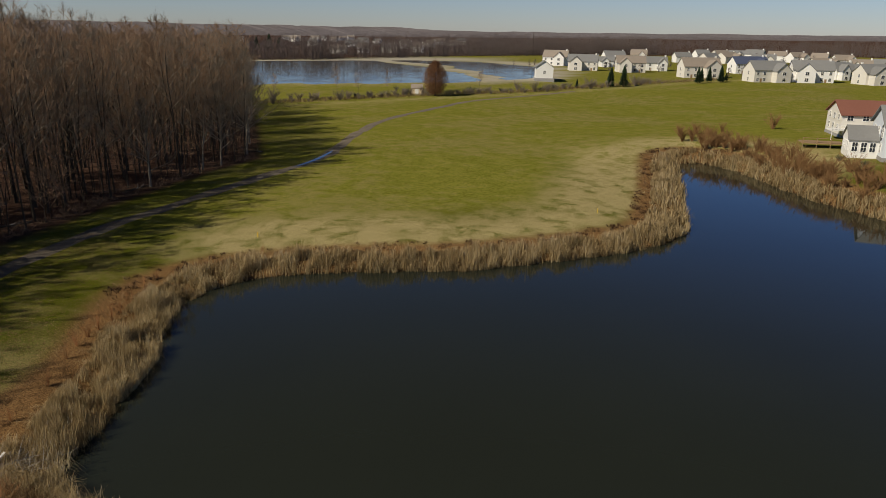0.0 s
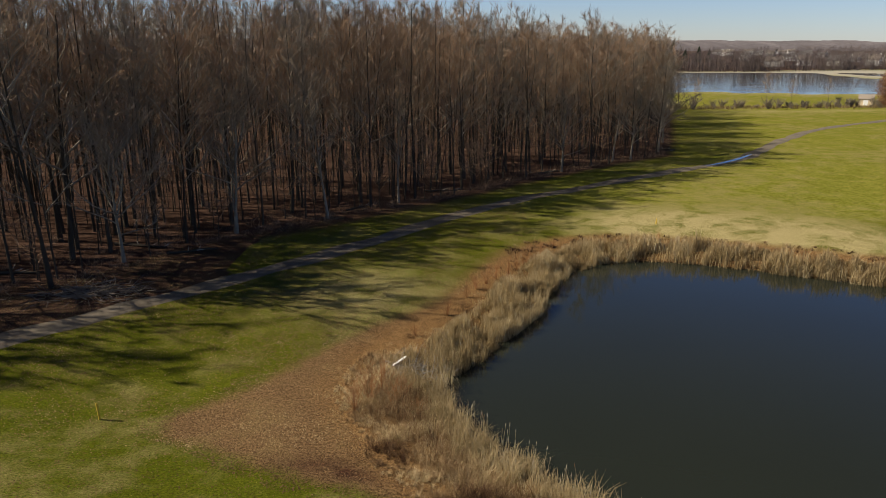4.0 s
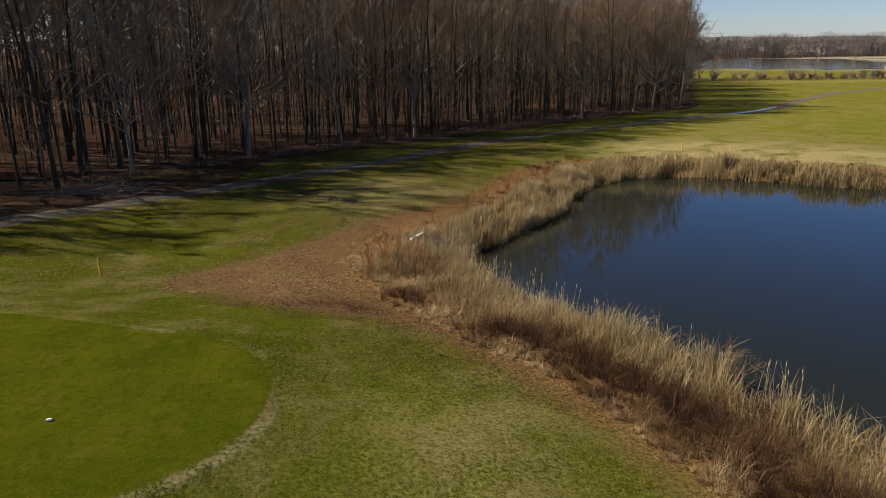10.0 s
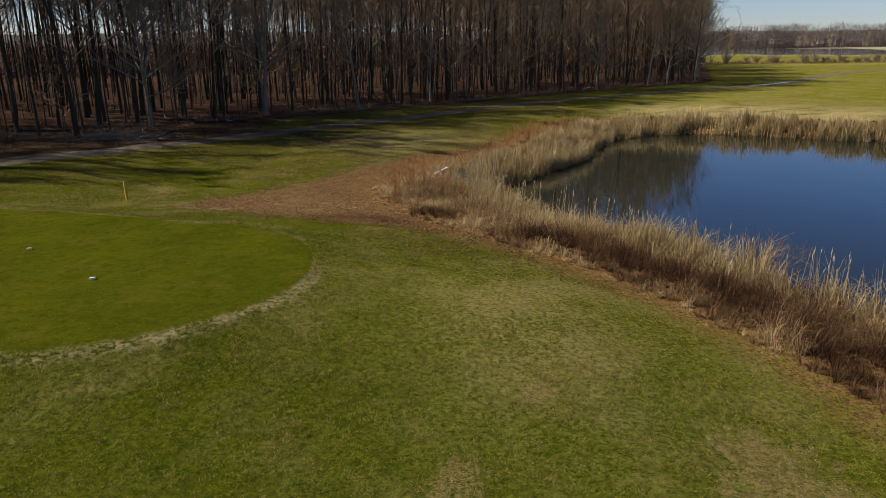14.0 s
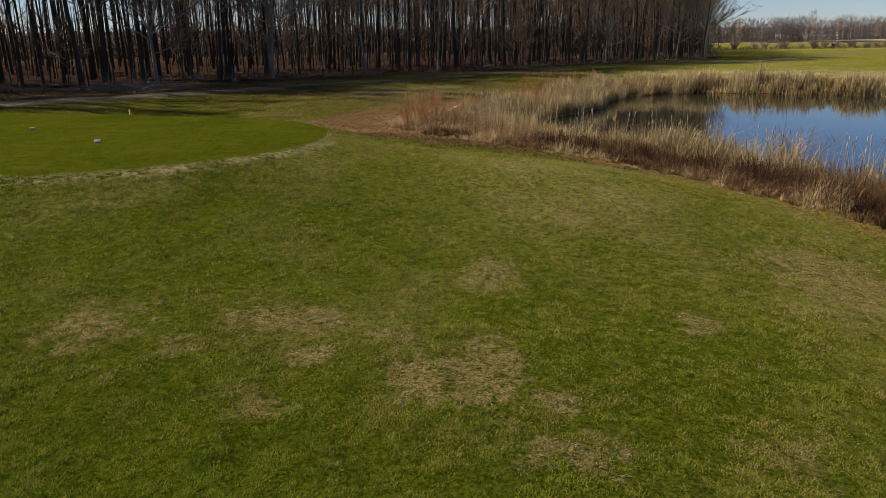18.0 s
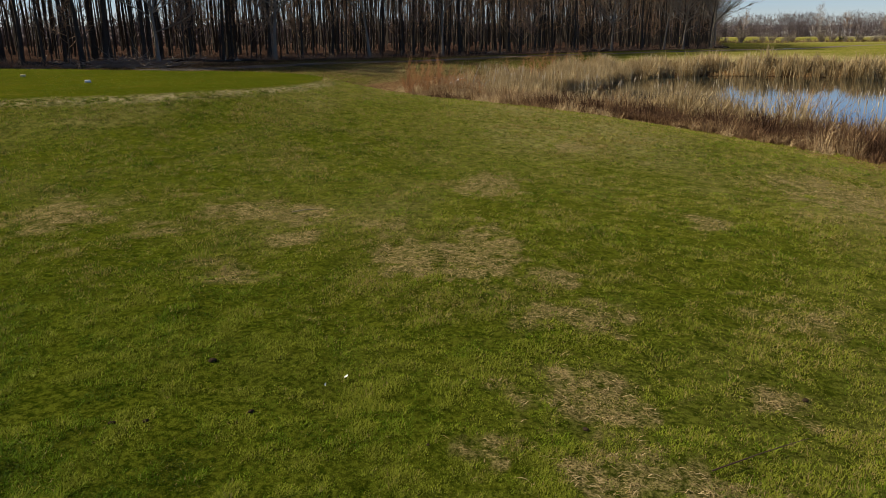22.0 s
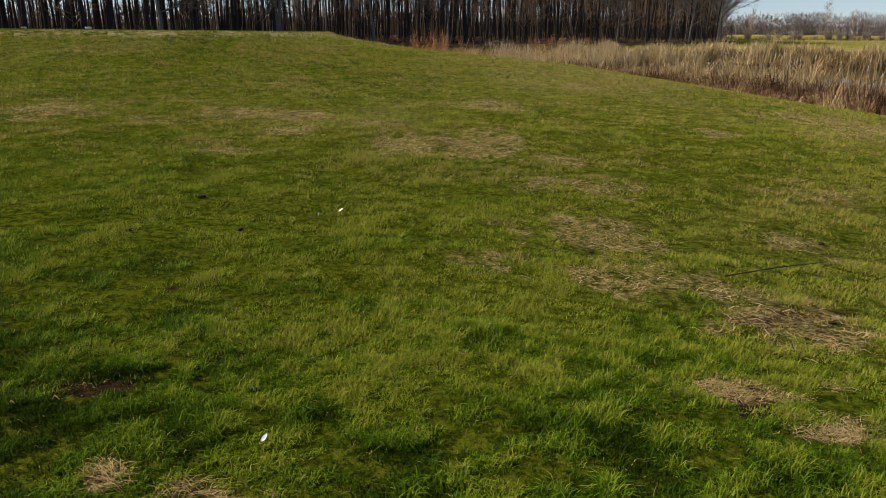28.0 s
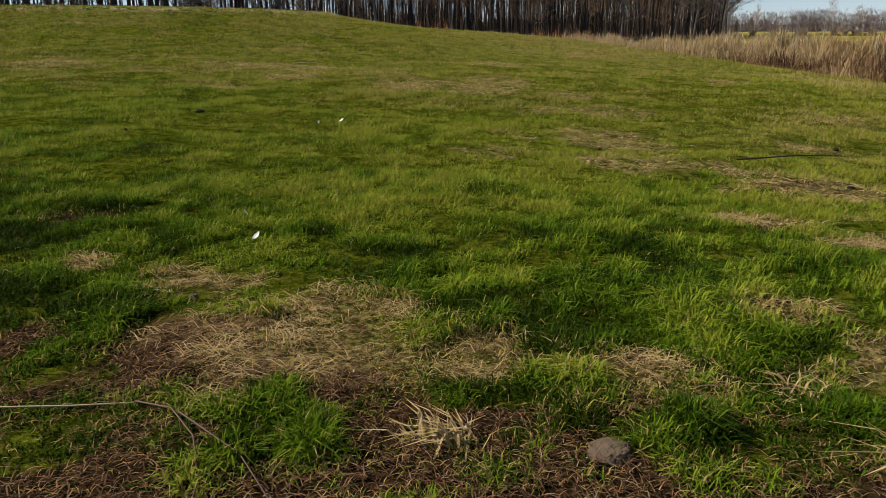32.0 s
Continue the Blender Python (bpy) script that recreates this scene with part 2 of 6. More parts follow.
# worn brown and bare spots
WORN = [
    (1.63, 10.96, 0.92, 0.92, 0.55), (-5.62, 5.55, 0.58, 0.46, 0.45), (-3.36, 3.48, 0.13, 0.10, 0.85), (-0.13, 2.10, 0.26, 0.24, 0.55), (-3.19, 2.11, 0.14, 0.12, 0.5),
    (-3.71, 2.01, 0.10, 0.07, 0.8), (-0.65, 1.23, 0.19, 0.12, 0.75), (-3.01, 1.13, 0.23, 0.06, 0.8), (-2.18, 1.61, 0.06, 0.06, 0.5),
]
WORN_NEAR = [
    (-2.24, -0.28, 0.14, 0.09, 1.0), (-1.60, -0.11, 0.24, 0.06, 0.75), (-2.26, -0.04, 0.13, 0.09, 0.85), (-1.29, -0.09, 0.19, 0.05, 0.6), (-2.21, 0.16, 0.10, 0.10, 0.65),
    (-1.92, -0.04, 0.19, 0.08, 0.7), (-2.52, 0.16, 0.06, 0.08, 0.75), (-1.77, -0.25, 0.16, 0.05, 0.65), (-2.5, -0.05, 0.1, 0.06, 0.7), (-1.2, -0.3, 0.25, 0.08, 0.5), (-2.05, -0.45, 0.3, 0.12, 0.9), (-1.7, -0.24, 0.75, 0.13, 0.8), (-2.1, 0.02, 0.3, 0.1, 0.6),
]
# taller dark tufts
TUFTS = [
    (-2.42, 0.27, 0.09, 0.13), (-1.68, 0.32, 0.10, 0.14), (-1.53, 0.12, 0.07, 0.06), (-1.87, 0.54, 0.09, 0.11), (-2.12, 0.32, 0.06, 0.04), (-1.18, 0.38, 0.14, 0.13), (-1.32, -0.13, 0.05, 0.04),
    (-1.05, 0.2, 0.07, 0.04), (-1.50, -0.12, 0.03, 0.04), (-1.88, -0.21, 0.05, 0.04), (-2.00, -0.21, 0.05, 0.04), (-1.06, -0.08, 0.06, 0.05), (-2.52, 0.91, 0.10, 0.12), (-1.60, 1.72, 0.14, 0.12), (-2.14, 1.03, 0.09, 0.08),
    (-2.95, 1.25, 0.16, 0.09), (-1.35, 0.6, 0.12, 0.1), (-2.75, 0.45, 0.09, 0.08), (-0.7, 0.75, 0.2, 0.13), (-1.2, 0.95, 0.2, 0.12), (-1.9, 0.85, 0.12, 0.08),
]


def spots(lists, x, y, ragged, off):
    """How far each place lies inside the spots, 0 to 1, with ragged edges."""
    v = np.zeros(np.shape(x))
    wx, wy = (vnoise(x, y, 0.16, off) - 0.5) + 0.6 * (vnoise(x, y, 0.05, off + 5) - 0.5), (vnoise(x, y, 0.16, off + 3) - 0.5) + 0.6 * (vnoise(x, y, 0.05, off + 6) - 0.5)
    for sx, sy, a, b, k in (p for one in lists for p in one):
        v = np.maximum(v, k * np.exp(-0.8 * (((x - sx) / a + ragged * wx) ** 2 + ((y - sy) / b + ragged * wy) ** 2)))
    return v


def bare_at(x, y):
    v = spots([WORN, WORN_NEAR], x, y, 1.4, 61)
    return np.clip(v * 1.7 * (0.2 + 0.7 * vnoise(x, y, 0.12, 37) + 0.5 * vnoise(x, y, 0.04, 38)) - 0.1, 0, 1)


def straw_at(x, y):
    v = spots([STRAW_FAR, STRAW_NEAR, STRAW_MATS], x, y, 1.5, 21)
    return np.clip(v * 2.3 * (0.3 + 0.65 * vnoise(x, y, 0.2, 31) + 0.5 * vnoise(x, y, 0.05, 35)) - 0.16, 0, 1)


# ---- materials ----
def material(name, rough=0.8, spec=0.3):
    m = bpy.data.materials.new(name)
    m.use_nodes = True
    n = m.node_tree
    b = n.nodes["Principled BSDF"]
    b.inputs["Roughness"].default_value = rough
    b.inputs["Specular IOR Level"].default_value = spec
    return m, n, b


def node(n, kind, **inputs):
    k = n.nodes.new(kind)
    for key, value in inputs.items():
        k.inputs[key.replace("_", " ")].default_value = value
    return k


def coords(n):
    return n.nodes.new("ShaderNodeTexCoord").outputs["Object"]


def noise_of(n, scale, detail=4, rough=0.55, at=None, stretch=None):
    k = node(n, "ShaderNodeTexNoise", Scale=scale, Detail=detail, Roughness=rough)
    vec = at or coords(n)
    if stretch:
        mp = n.nodes.new("ShaderNodeMapping")
        mp.inputs["Scale"].default_value = stretch
        n.links.new(vec, mp.inputs[0])
        vec = mp.outputs[0]
    n.links.new(vec, k.inputs["Vector"])
    return k.outputs["Fac"]


def ramp(n, fac, stops):
    k = n.nodes.new("ShaderNodeValToRGB")
    e = k.color_ramp.elements
    while len(e) < len(stops):
        e.new(0.5)
    for el, (p, c) in zip(e, stops):
        el.position, el.color = p, (*c, 1) if len(c) == 3 else c
    n.links.new(fac, k.inputs[0])
    return k.outputs[0]


def mix(n, fac, a, b):
    k = n.nodes.new("ShaderNodeMix")
    k.data_type = "RGBA"
    for socket, value in ((k.inputs[0], fac), (k.inputs[6], a), (k.inputs[7], b)):
        if isinstance(value, bpy.types.NodeSocket):
            n.links.new(value, socket)
        elif isinstance(value, tuple):
            socket.default_value = (*value, 1)
        else:
            socket.default_value = value
    return k.outputs[2]


def calc(n, op, a, b=0.0, c=None):
    k = n.nodes.new("ShaderNodeMath")
    k.operation = op
    for i, v in enumerate((a, b) if c is None else (a, b, c)):
        if isinstance(v, bpy.types.NodeSocket):
            n.links.new(v, k.inputs[i])
        else:
            k.inputs[i].default_value = v
    return k.outputs[0]


def span(n, v, a, b):
    """0 at a, 1 at b."""
    k = n.nodes.new("ShaderNodeMapRange")
    k.interpolation_type = "SMOOTHSTEP"
    n.links.new(v, k.inputs[0])
    k.inputs[1].default_value, k.inputs[2].default_value = a, b
    return k.outputs[0]


def attr(n, name):
    k = n.nodes.new("ShaderNodeAttribute")
    k.attribute_name = name
    return k.outputs["Fac"]


def bump(n, b, h, strength=0.4, distance=0.05):
    k = node(n, "ShaderNodeBump", Strength=strength, Distance=distance)
    n.links.new(h, k.inputs["Height"])
    n.links.new(k.outputs[0], b.inputs["Normal"])


def plain(name, colour, rough=0.7, spec=0.3, vary=0.25, scale=6.0, metal=0.0, relief=0.0):
    """A painted or natural surface with mottling at two scales."""
    m, n, b = material(name, rough, spec)
    b.inputs["Metallic"].default_value = metal
    f = noise_of(n, scale, 5)
    g = noise_of(n, scale * 0.13, 3)
    dark = tuple(c * (1 - vary) for c in colour)
    light = tuple(min(1, c * (1 + vary)) for c in colour)
    base = mix(n, f, dark, light)
    info = n.nodes.new("ShaderNodeObjectInfo")
    base = mix(n, calc(n, "MULTIPLY", span(n, g, 0.3, 0.7), 0.35), base, tuple(c * (1 - 0.6 * vary) for c in colour))
    hsv = node(n, "ShaderNodeHueSaturation")
    n.links.new(calc(n, "MULTIPLY_ADD", info.outputs["Random"], 0.3 * vary * 2, 1 - 0.3 * vary), hsv.inputs["Value"])
    n.links.new(base, hsv.inputs["Color"])
    n.links.new(hsv.outputs[0], b.inputs["Base Color"])
    if relief:
        bump(n, b, f, relief, 0.03)
    return m


def leaf_material(name, stops, rough=0.6, through=0.25):
    """For blades and leaves: colour by the blade's own tint, some light passing through."""
    m, n, b = material(name, rough, 0.03)
    colour = ramp(n, attr(n, "tint"), stops)
    n.links.new(colour, b.inputs["Base Color"])
    t = n.nodes.new("ShaderNodeBsdfTranslucent")
    n.links.new(colour, t.inputs[0])
    s = n.nodes.new("ShaderNodeMixShader")
    s.inputs[0].default_value = through
    n.links.new(b.outputs[0], s.inputs[1])
    n.links.new(t.outputs[0], s.inputs[2])
    n.links.new(s.outputs[0], n.nodes["Material Output"].inputs[0])
    return m


def ground_material():
    m, n, b = material("turf and soil", 1.0, 0.0)
    at = coords(n)
    pond, tee, woods, leafy, straw, near = (attr(n, k) for k in ("pond", "tee", "woods", "leafy", "straw", "near"))
    big, mid, fine = noise_of(n, 0.035, 4, at=at), noise_of(n, 0.35, 5, 0.6, at=at), noise_of(n, 8.0, 8, 0.75, at=at)
    tiny = noise_of(n, 45.0, 4, 0.7, at=at)
    # rough turf: green with straw mixed in
    crumb = noise_of(n, 22.0, 5, 0.75, at=at)
    grain = calc(n, "MULTIPLY_ADD", crumb, 0.45, calc(n, "MULTIPLY", fine, 0.55))
    grass = mix(n, span(n, grain, 0.39, 0.61), (0.027, 0.043, 0.003), (0.145, 0.146, 0.015))
    dry = mix(n, span(n, grain, 0.4, 0.6), (0.085, 0.075, 0.018), (0.34, 0.28, 0.12))
    fair = mix(n, span(n, mid, 0.3, 0.7), (0.125, 0.142, 0.016), (0.2, 0.196, 0.034))
    fair = mix(n, span(n, grain, 0.45, 0.6), fair, (0.25, 0.215, 0.045))
    far = attr(n, "fairway")
    base = mix(n, far, grass, fair)
    base = mix(n, calc(n, "MULTIPLY", attr(n, "deep"), 0.6), base, mix(n, span(n, grain, 0.4, 0.6), (0.016, 0.03, 0.002), (0.085, 0.105, 0.006)))
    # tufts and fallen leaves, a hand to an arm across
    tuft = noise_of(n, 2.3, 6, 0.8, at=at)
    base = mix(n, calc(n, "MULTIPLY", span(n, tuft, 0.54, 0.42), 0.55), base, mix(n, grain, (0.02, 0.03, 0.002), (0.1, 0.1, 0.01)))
    flecks = noise_of(n, 5.0, 6, 0.85, at=at)
    base = mix(n, calc(n, "MULTIPLY", span(n, flecks, 0.56, 0.62), calc(n, "MULTIPLY", span(n, big, 0.4, 0.6), calc(n, "SUBTRACT", 1.0, far))), base, mix(n, crumb, (0.05, 0.025, 0.008), (0.25, 0.16, 0.06)))
    patch = calc(n, "ADD", calc(n, "MULTIPLY", mid, 0.6), calc(n, "MULTIPLY", big, 0.55))
    base = mix(n, calc(n, "MULTIPLY", span(n, patch, 0.52, 0.71), 0.55), base, dry)
    # pale dead grass along the far bank
    base = mix(n, calc(n, "MULTIPLY", attr(n, "pale"), span(n, calc(n, "ADD", calc(n, "MULTIPLY", mid, 0.7), calc(n, "MULTIPLY", fine, 0.7)), 0.52, 0.76)), base, mix(n, span(n, fine, 0.4, 0.6), (0.19, 0.155, 0.06), (0.46, 0.38, 0.19)))
    base = mix(n, attr(n, "stony"), base, mix(n, mid, (0.26, 0.235, 0.18), (0.42, 0.385, 0.31)))
    edge = calc(n, "MULTIPLY", calc(n, "SUBTRACT", mid, 0.5), 3.0)
    # brown leaf drift
    leaf = mix(n, span(n, grain, 0.41, 0.59), (0.04, 0.022, 0.01), (0.28, 0.175, 0.085))
    leaf = mix(n, calc(n, "MULTIPLY", span(n, mid, 0.45, 0.62), 0.55), leaf, mix(n, span(n, crumb, 0.4, 0.6), (0.06, 0.035, 0.014), (0.31, 0.22, 0.1)))
    leaf = mix(n, calc(n, "MULTIPLY", attr(n, "wet"), span(n, mid, 0.35, 0.5)), leaf, mix(n, span(n, crumb, 0.4, 0.65), (0.012, 0.009, 0.008), (0.12, 0.045, 0.03)))
    base = mix(n, span(n, calc(n, "ADD", leafy, edge), 0.8, -0.8), base, leaf)
    bank = mix(n, span(n, grain, 0.41, 0.59), (0.055, 0.027, 0.011), (0.31, 0.185, 0.08))
    base = mix(n, span(n, calc(n, "ADD", pond, calc(n, "MULTIPLY", edge, 0.8)), 8.6, 6.0), base, bank)
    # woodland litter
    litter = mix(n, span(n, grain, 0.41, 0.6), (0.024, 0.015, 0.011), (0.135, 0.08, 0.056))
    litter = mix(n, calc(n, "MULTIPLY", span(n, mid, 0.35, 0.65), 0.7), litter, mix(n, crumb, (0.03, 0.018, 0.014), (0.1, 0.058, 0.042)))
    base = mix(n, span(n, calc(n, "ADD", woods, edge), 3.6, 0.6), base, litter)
    # mown tee
    mown = mix(n, span(n, mid, 0.3, 0.7), (0.042, 0.057, 0.003), (0.077, 0.084, 0.004))
    mown = mix(n, calc(n, "MULTIPLY", span(n, grain, 0.42, 0.6), 0.5), mown, (0.1, 0.097, 0.011))
    mown = mix(n, calc(n, "MULTIPLY", span(n, noise_of(n, 0.9, 5, 0.65, at=at), 0.5, 0.68), 0.55), mown, mix(n, grain, (0.05, 0.05, 0.004), (0.17, 0.135, 0.025)))
    mown = mix(n, calc(n, "MULTIPLY", span(n, noise_of(n, 2.6, 6, 0.75, at=at), 0.52, 0.4), 0.5), mown, (0.035, 0.05, 0.002))
    base = mix(n, span(n, calc(n, "ADD", tee, calc(n, "MULTIPLY", edge, 0.05)), 0.1, -0.03), base, mown)
    ringed = calc(n, "MULTIPLY", attr(n, "collar"), span(n, calc(n, "ADD", calc(n, "MULTIPLY", mid, 0.35), calc(n, "MULTIPLY", fine, 0.65)), 0.44, 0.56))
    base = mix(n, ringed, base, mix(n, tiny, (0.2, 0.16, 0.08), (0.46, 0.39, 0.23)))
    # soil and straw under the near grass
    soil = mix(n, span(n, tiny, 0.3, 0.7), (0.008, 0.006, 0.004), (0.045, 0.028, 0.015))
    thatch = mix(n, span(n, noise_of(n, 55, 4, 0.75, at=at), 0.38, 0.6), (0.035, 0.022, 0.009), (0.34, 0.26, 0.12))
    # shade between the near blades, painted into the ground as darker green
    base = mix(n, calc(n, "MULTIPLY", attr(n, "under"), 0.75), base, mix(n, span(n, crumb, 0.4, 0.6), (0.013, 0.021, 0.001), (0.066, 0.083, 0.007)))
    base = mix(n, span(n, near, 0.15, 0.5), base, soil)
    base = mix(n, calc(n, "MULTIPLY", calc(n, "MULTIPLY", span(n, straw, 0.1, 0.7), 0.92), span(n, grain, 0.4, 0.6)), base, thatch)
    mud = span(n, pond, 0.6, -0.2)
    base = mix(n, mud, base, (0.03, 0.024, 0.016))
    n.links.new(base, b.inputs["Base Color"])
    bump(n, b, calc(n, "ADD", calc(n, "MULTIPLY", fine, 0.7), calc(n, "MULTIPLY", tiny, 0.3)), 0.8, 0.07)
    return m


def water_material(name, body, ripple=0.02, scale=0.9, shine=(0.48, 0.74, 1.0, 1)):
    m, n, b = material(name, 0.03, 0.5)
    b.inputs["IOR"].default_value = 1.333
    b.inputs["Specular Tint"].default_value = shine
    f = noise_of(n, 0.05, 3)
    n.links.new(mix(n, f, body, tuple(c * 1.3 for c in body)), b.inputs["Base Color"])
    w = noise_of(n, scale, 3, 0.5, stretch=(1.0, 2.2, 1.0))
    w2 = noise_of(n, 0.08, 2, 0.5)
    bump(n, b, calc(n, "MULTIPLY", w, span(n, w2, 0.35, 0.65)), ripple, 0.1)
    return m


MAT_GROUND = ground_material()
MAT_POND = water_material("pond water", (0.0155, 0.018, 0.0125), 0.05)
MAT_LAKE = water_material("lake water", (0.06, 0.065, 0.065), 0.5, 0.5, (0.95, 0.97, 1.0, 1))
MAT_REED = leaf_material("dry cattail leaves", [(0.0, (0.13, 0.085, 0.04)), (0.4, (0.3, 0.22, 0.11)), (0.75, (0.46, 0.36, 0.2)), (1.0, (0.6, 0.5, 0.32))], 0.6, 0.3)
MAT_WEED = leaf_material("dead red-brown weeds", [(0.0, (0.066, 0.036, 0.021)), (0.4, (0.185, 0.112, 0.058)), (0.75, (0.32, 0.22, 0.115)), (1.0, (0.5, 0.39, 0.22))], 0.75, 0.2)
MAT_GRASS = leaf_material("grass blades", [(0.0, (0.02, 0.038, 0.002)), (0.3, (0.058, 0.112, 0.005)), (0.6, (0.165, 0.235, 0.014)), (0.72, (0.25, 0.235, 0.035)), (0.85, (0.33, 0.243, 0.11)), (1.0, (0.52, 0.4, 0.22))], 0.5, 0.3)
MAT_TWIG = plain("grey-brown twigs", (0.22, 0.182, 0.143), 0.85, 0.05, 0.35, 0.6)
MAT_TWIG_RED = plain("reddish-brown twigs", (0.285, 0.188, 0.12), 0.85, 0.05, 0.35, 0.6)
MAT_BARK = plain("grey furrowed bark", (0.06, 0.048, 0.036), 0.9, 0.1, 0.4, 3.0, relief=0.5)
MAT_BARK_PALE = plain("pale smooth bark", (0.24, 0.2, 0.15), 0.85, 0.15, 0.35, 2.0, relief=0.3)
# paler than the trunk bark: sunlight on the limbs is put into their colour
MAT_LIMB = plain("sunlit grey upper limbs", (0.27, 0.225, 0.172), 0.85, 0.1, 0.35, 1.2)
MAT_FARWOOD = plain("distant bare twigs", (0.14, 0.112, 0.103), 0.95, 0.05, 0.35, 0.05)
MAT_PINE = plain("dark evergreen needles", (0.028, 0.05, 0.022), 0.8, 0.15, 0.4, 1.5)
MAT_OAK = plain("clinging russet leaves", (0.19, 0.095, 0.045), 0.8, 0.15, 0.35, 1.0)
MAT_ASPHALT = plain("worn asphalt", (0.155, 0.13, 0.1), 0.95, 0.03, 0.55, 0.9, relief=0.25)
MAT_YELLOW = plain("faded yellow paint", (0.62, 0.42, 0.045), 0.6, 0.3, 0.2, 14)
MAT_WHITE = plain("white paint", (0.78, 0.77, 0.74), 0.55, 0.35, 0.08, 8)
MAT_STONE = plain("grey stone", (0.1, 0.073, 0.052), 0.9, 0.2, 0.35, 25, relief=0.6)

# ---- ground: one sheet to the horizon ----
def growing(a, b, first, ratio, most=400.0):
    out, s, v = [], first, a
    while v < b:
        v += s
        s = min(s * ratio, most)
        out.append(v)
    return out


def axis(spans, low, high):
    mid = [spans[0][0]]
    for a, b, s in spans:
        mid += list(np.linspace(a, b, max(2, round((b - a) / s) + 1))[1:])
    left = [2 * mid[0] - v for v in growing(mid[0], 2 * mid[0] - low, 4, 1.14)][::-1]
    return np.array(left + mid + growing(mid[-1], high, 4, 1.14))


GX = axis([(-100, -34, 2.6), (-34, -9, 0.5), (-9, -3.1, 0.14), (-3.1, -0.2, 0.05), (-0.2, 6, 0.14), (6, 30, 0.5), (30, 140, 1.7)], -4200, 4200)
GY = axis([(-30, -2, 2.0), (-2, -0.6, 0.12), (-0.6, 1.6, 0.045), (1.6, 9, 0.12), (9, 32, 0.36), (32, 100, 0.95), (100, 260, 3.6)], -1500, 4600)
gx, gy = np.meshgrid(GX, GY)
gx, gy = gx.ravel(), gy.ravel()
g_pond, g_woods = signed(gx, gy, POND), signed(gx, gy, WOODS)
gz = height(gx, gy, g_pond)
nx, ny = len(GX), len(GY)
cell = (np.arange(ny - 1)[:, None] * nx + np.arange(nx - 1)).ravel()
quads = np.stack([cell, cell + 1, cell + 1 + nx, cell + nx], 1)
g_tee = tee_sd(gx, gy)
# leaf litter lies from the woods down to the cart path on its near stretch
near_path = np.argmin((gx[:, None] - ROUTE[None, :56:2, 0]) ** 2 + (gy[:, None] - ROUTE[None, :56:2, 1]) ** 2, 1) * 2
along = np.gradient(ROUTE, axis=0)[near_path]
g_verge = (along[:, 0] * (gy - ROUTE[near_path, 1]) - along[:, 1] * (gx - ROUTE[near_path, 0]) > 0) & (g_woods < 16) & (gx + 1.5 * vnoise(gx, gy, 3, 12) < -18) & (gy > 20)
g_far = (gy > 536) | ((gx > 400) & (gy > 632 - 0.55 * (gx - 420)))  # woodland floor of the distant woods
fairway = np.maximum(step(14, 26, g_pond) * step(60, 75, gy) * step(-3, 9, g_woods), step(120, 160, gy + gx * 0.5) * step(2, 6, g_woods))
pale = step(4, 8, g_pond) * step(24, 13, g_pond + 8 * (fnoise(gx, gy, 14, 3) - 0.5)) * step(58, 68, gy) * step(12, 24, gx)
pale = np.maximum(pale, 0.75 * np.exp(-(((gx + 5) / 7) ** 2 + ((gy - 58) / 6) ** 2)))
pale = np.maximum(pale, 0.38 * np.exp(-(((gx - 0.8) / 3.2) ** 2 + ((gy - 17) / 5.0) ** 2)))
pale = np.maximum(pale, 0.45 * step(6, 1, np.abs(gy - 222 - 0.02 * gx)) * step(70, 100, gx))
for pool in (LAKE, LAKE_TWO):
    pale = np.maximum(pale, np.where(gy > 200, 0.6 * step(12, 3, np.abs(signed(gx, gy, pool) - 3)), 0))
stony = np.zeros(len(gx))
for pool in (LAKE, LAKE_TWO):
    s = signed(gx, gy, pool)
    stony = np.maximum(stony, np.where((gy > 260) & (s > -3), np.where(gy > 470, step(70, 40, s), step(16, 9, s)) * np.clip(step(430, 470, gy) + step(190, 215, gx) + 0.3 * step(4, 1, s), 0, 1), 0))
deep = step(-2.5, -6.5, gx + 1.5 * (fnoise(gx, gy, 3, 41) - 0.5)) * step(17, 13, gy) + np.exp(-(((gx + 7.5) / 4) ** 2 + ((gy - 24.5) / 2.5) ** 2)) + 0.8 * np.exp(-(((gx - 3.5) / 2.5) ** 2 + ((gy - 12.5) / 2.0) ** 2))
deep = np.clip(deep + 0.55 * step(8.5, 10.5, gy) * step(15.5, 13, gy) * step(7, 4, np.abs(gx + 1)) + 0.7 * step(-9, -15, gx) * step(26, 30, gy) * step(42, 36, gy), 0, 1)
collar = step(0.3, 0.06, np.abs(g_tee - 0.26)) * np.clip(step(20, 17.5, gy) + 0.5 * (vnoise(gx, gy, 2.5, 15) > 0.72), 0, 1)
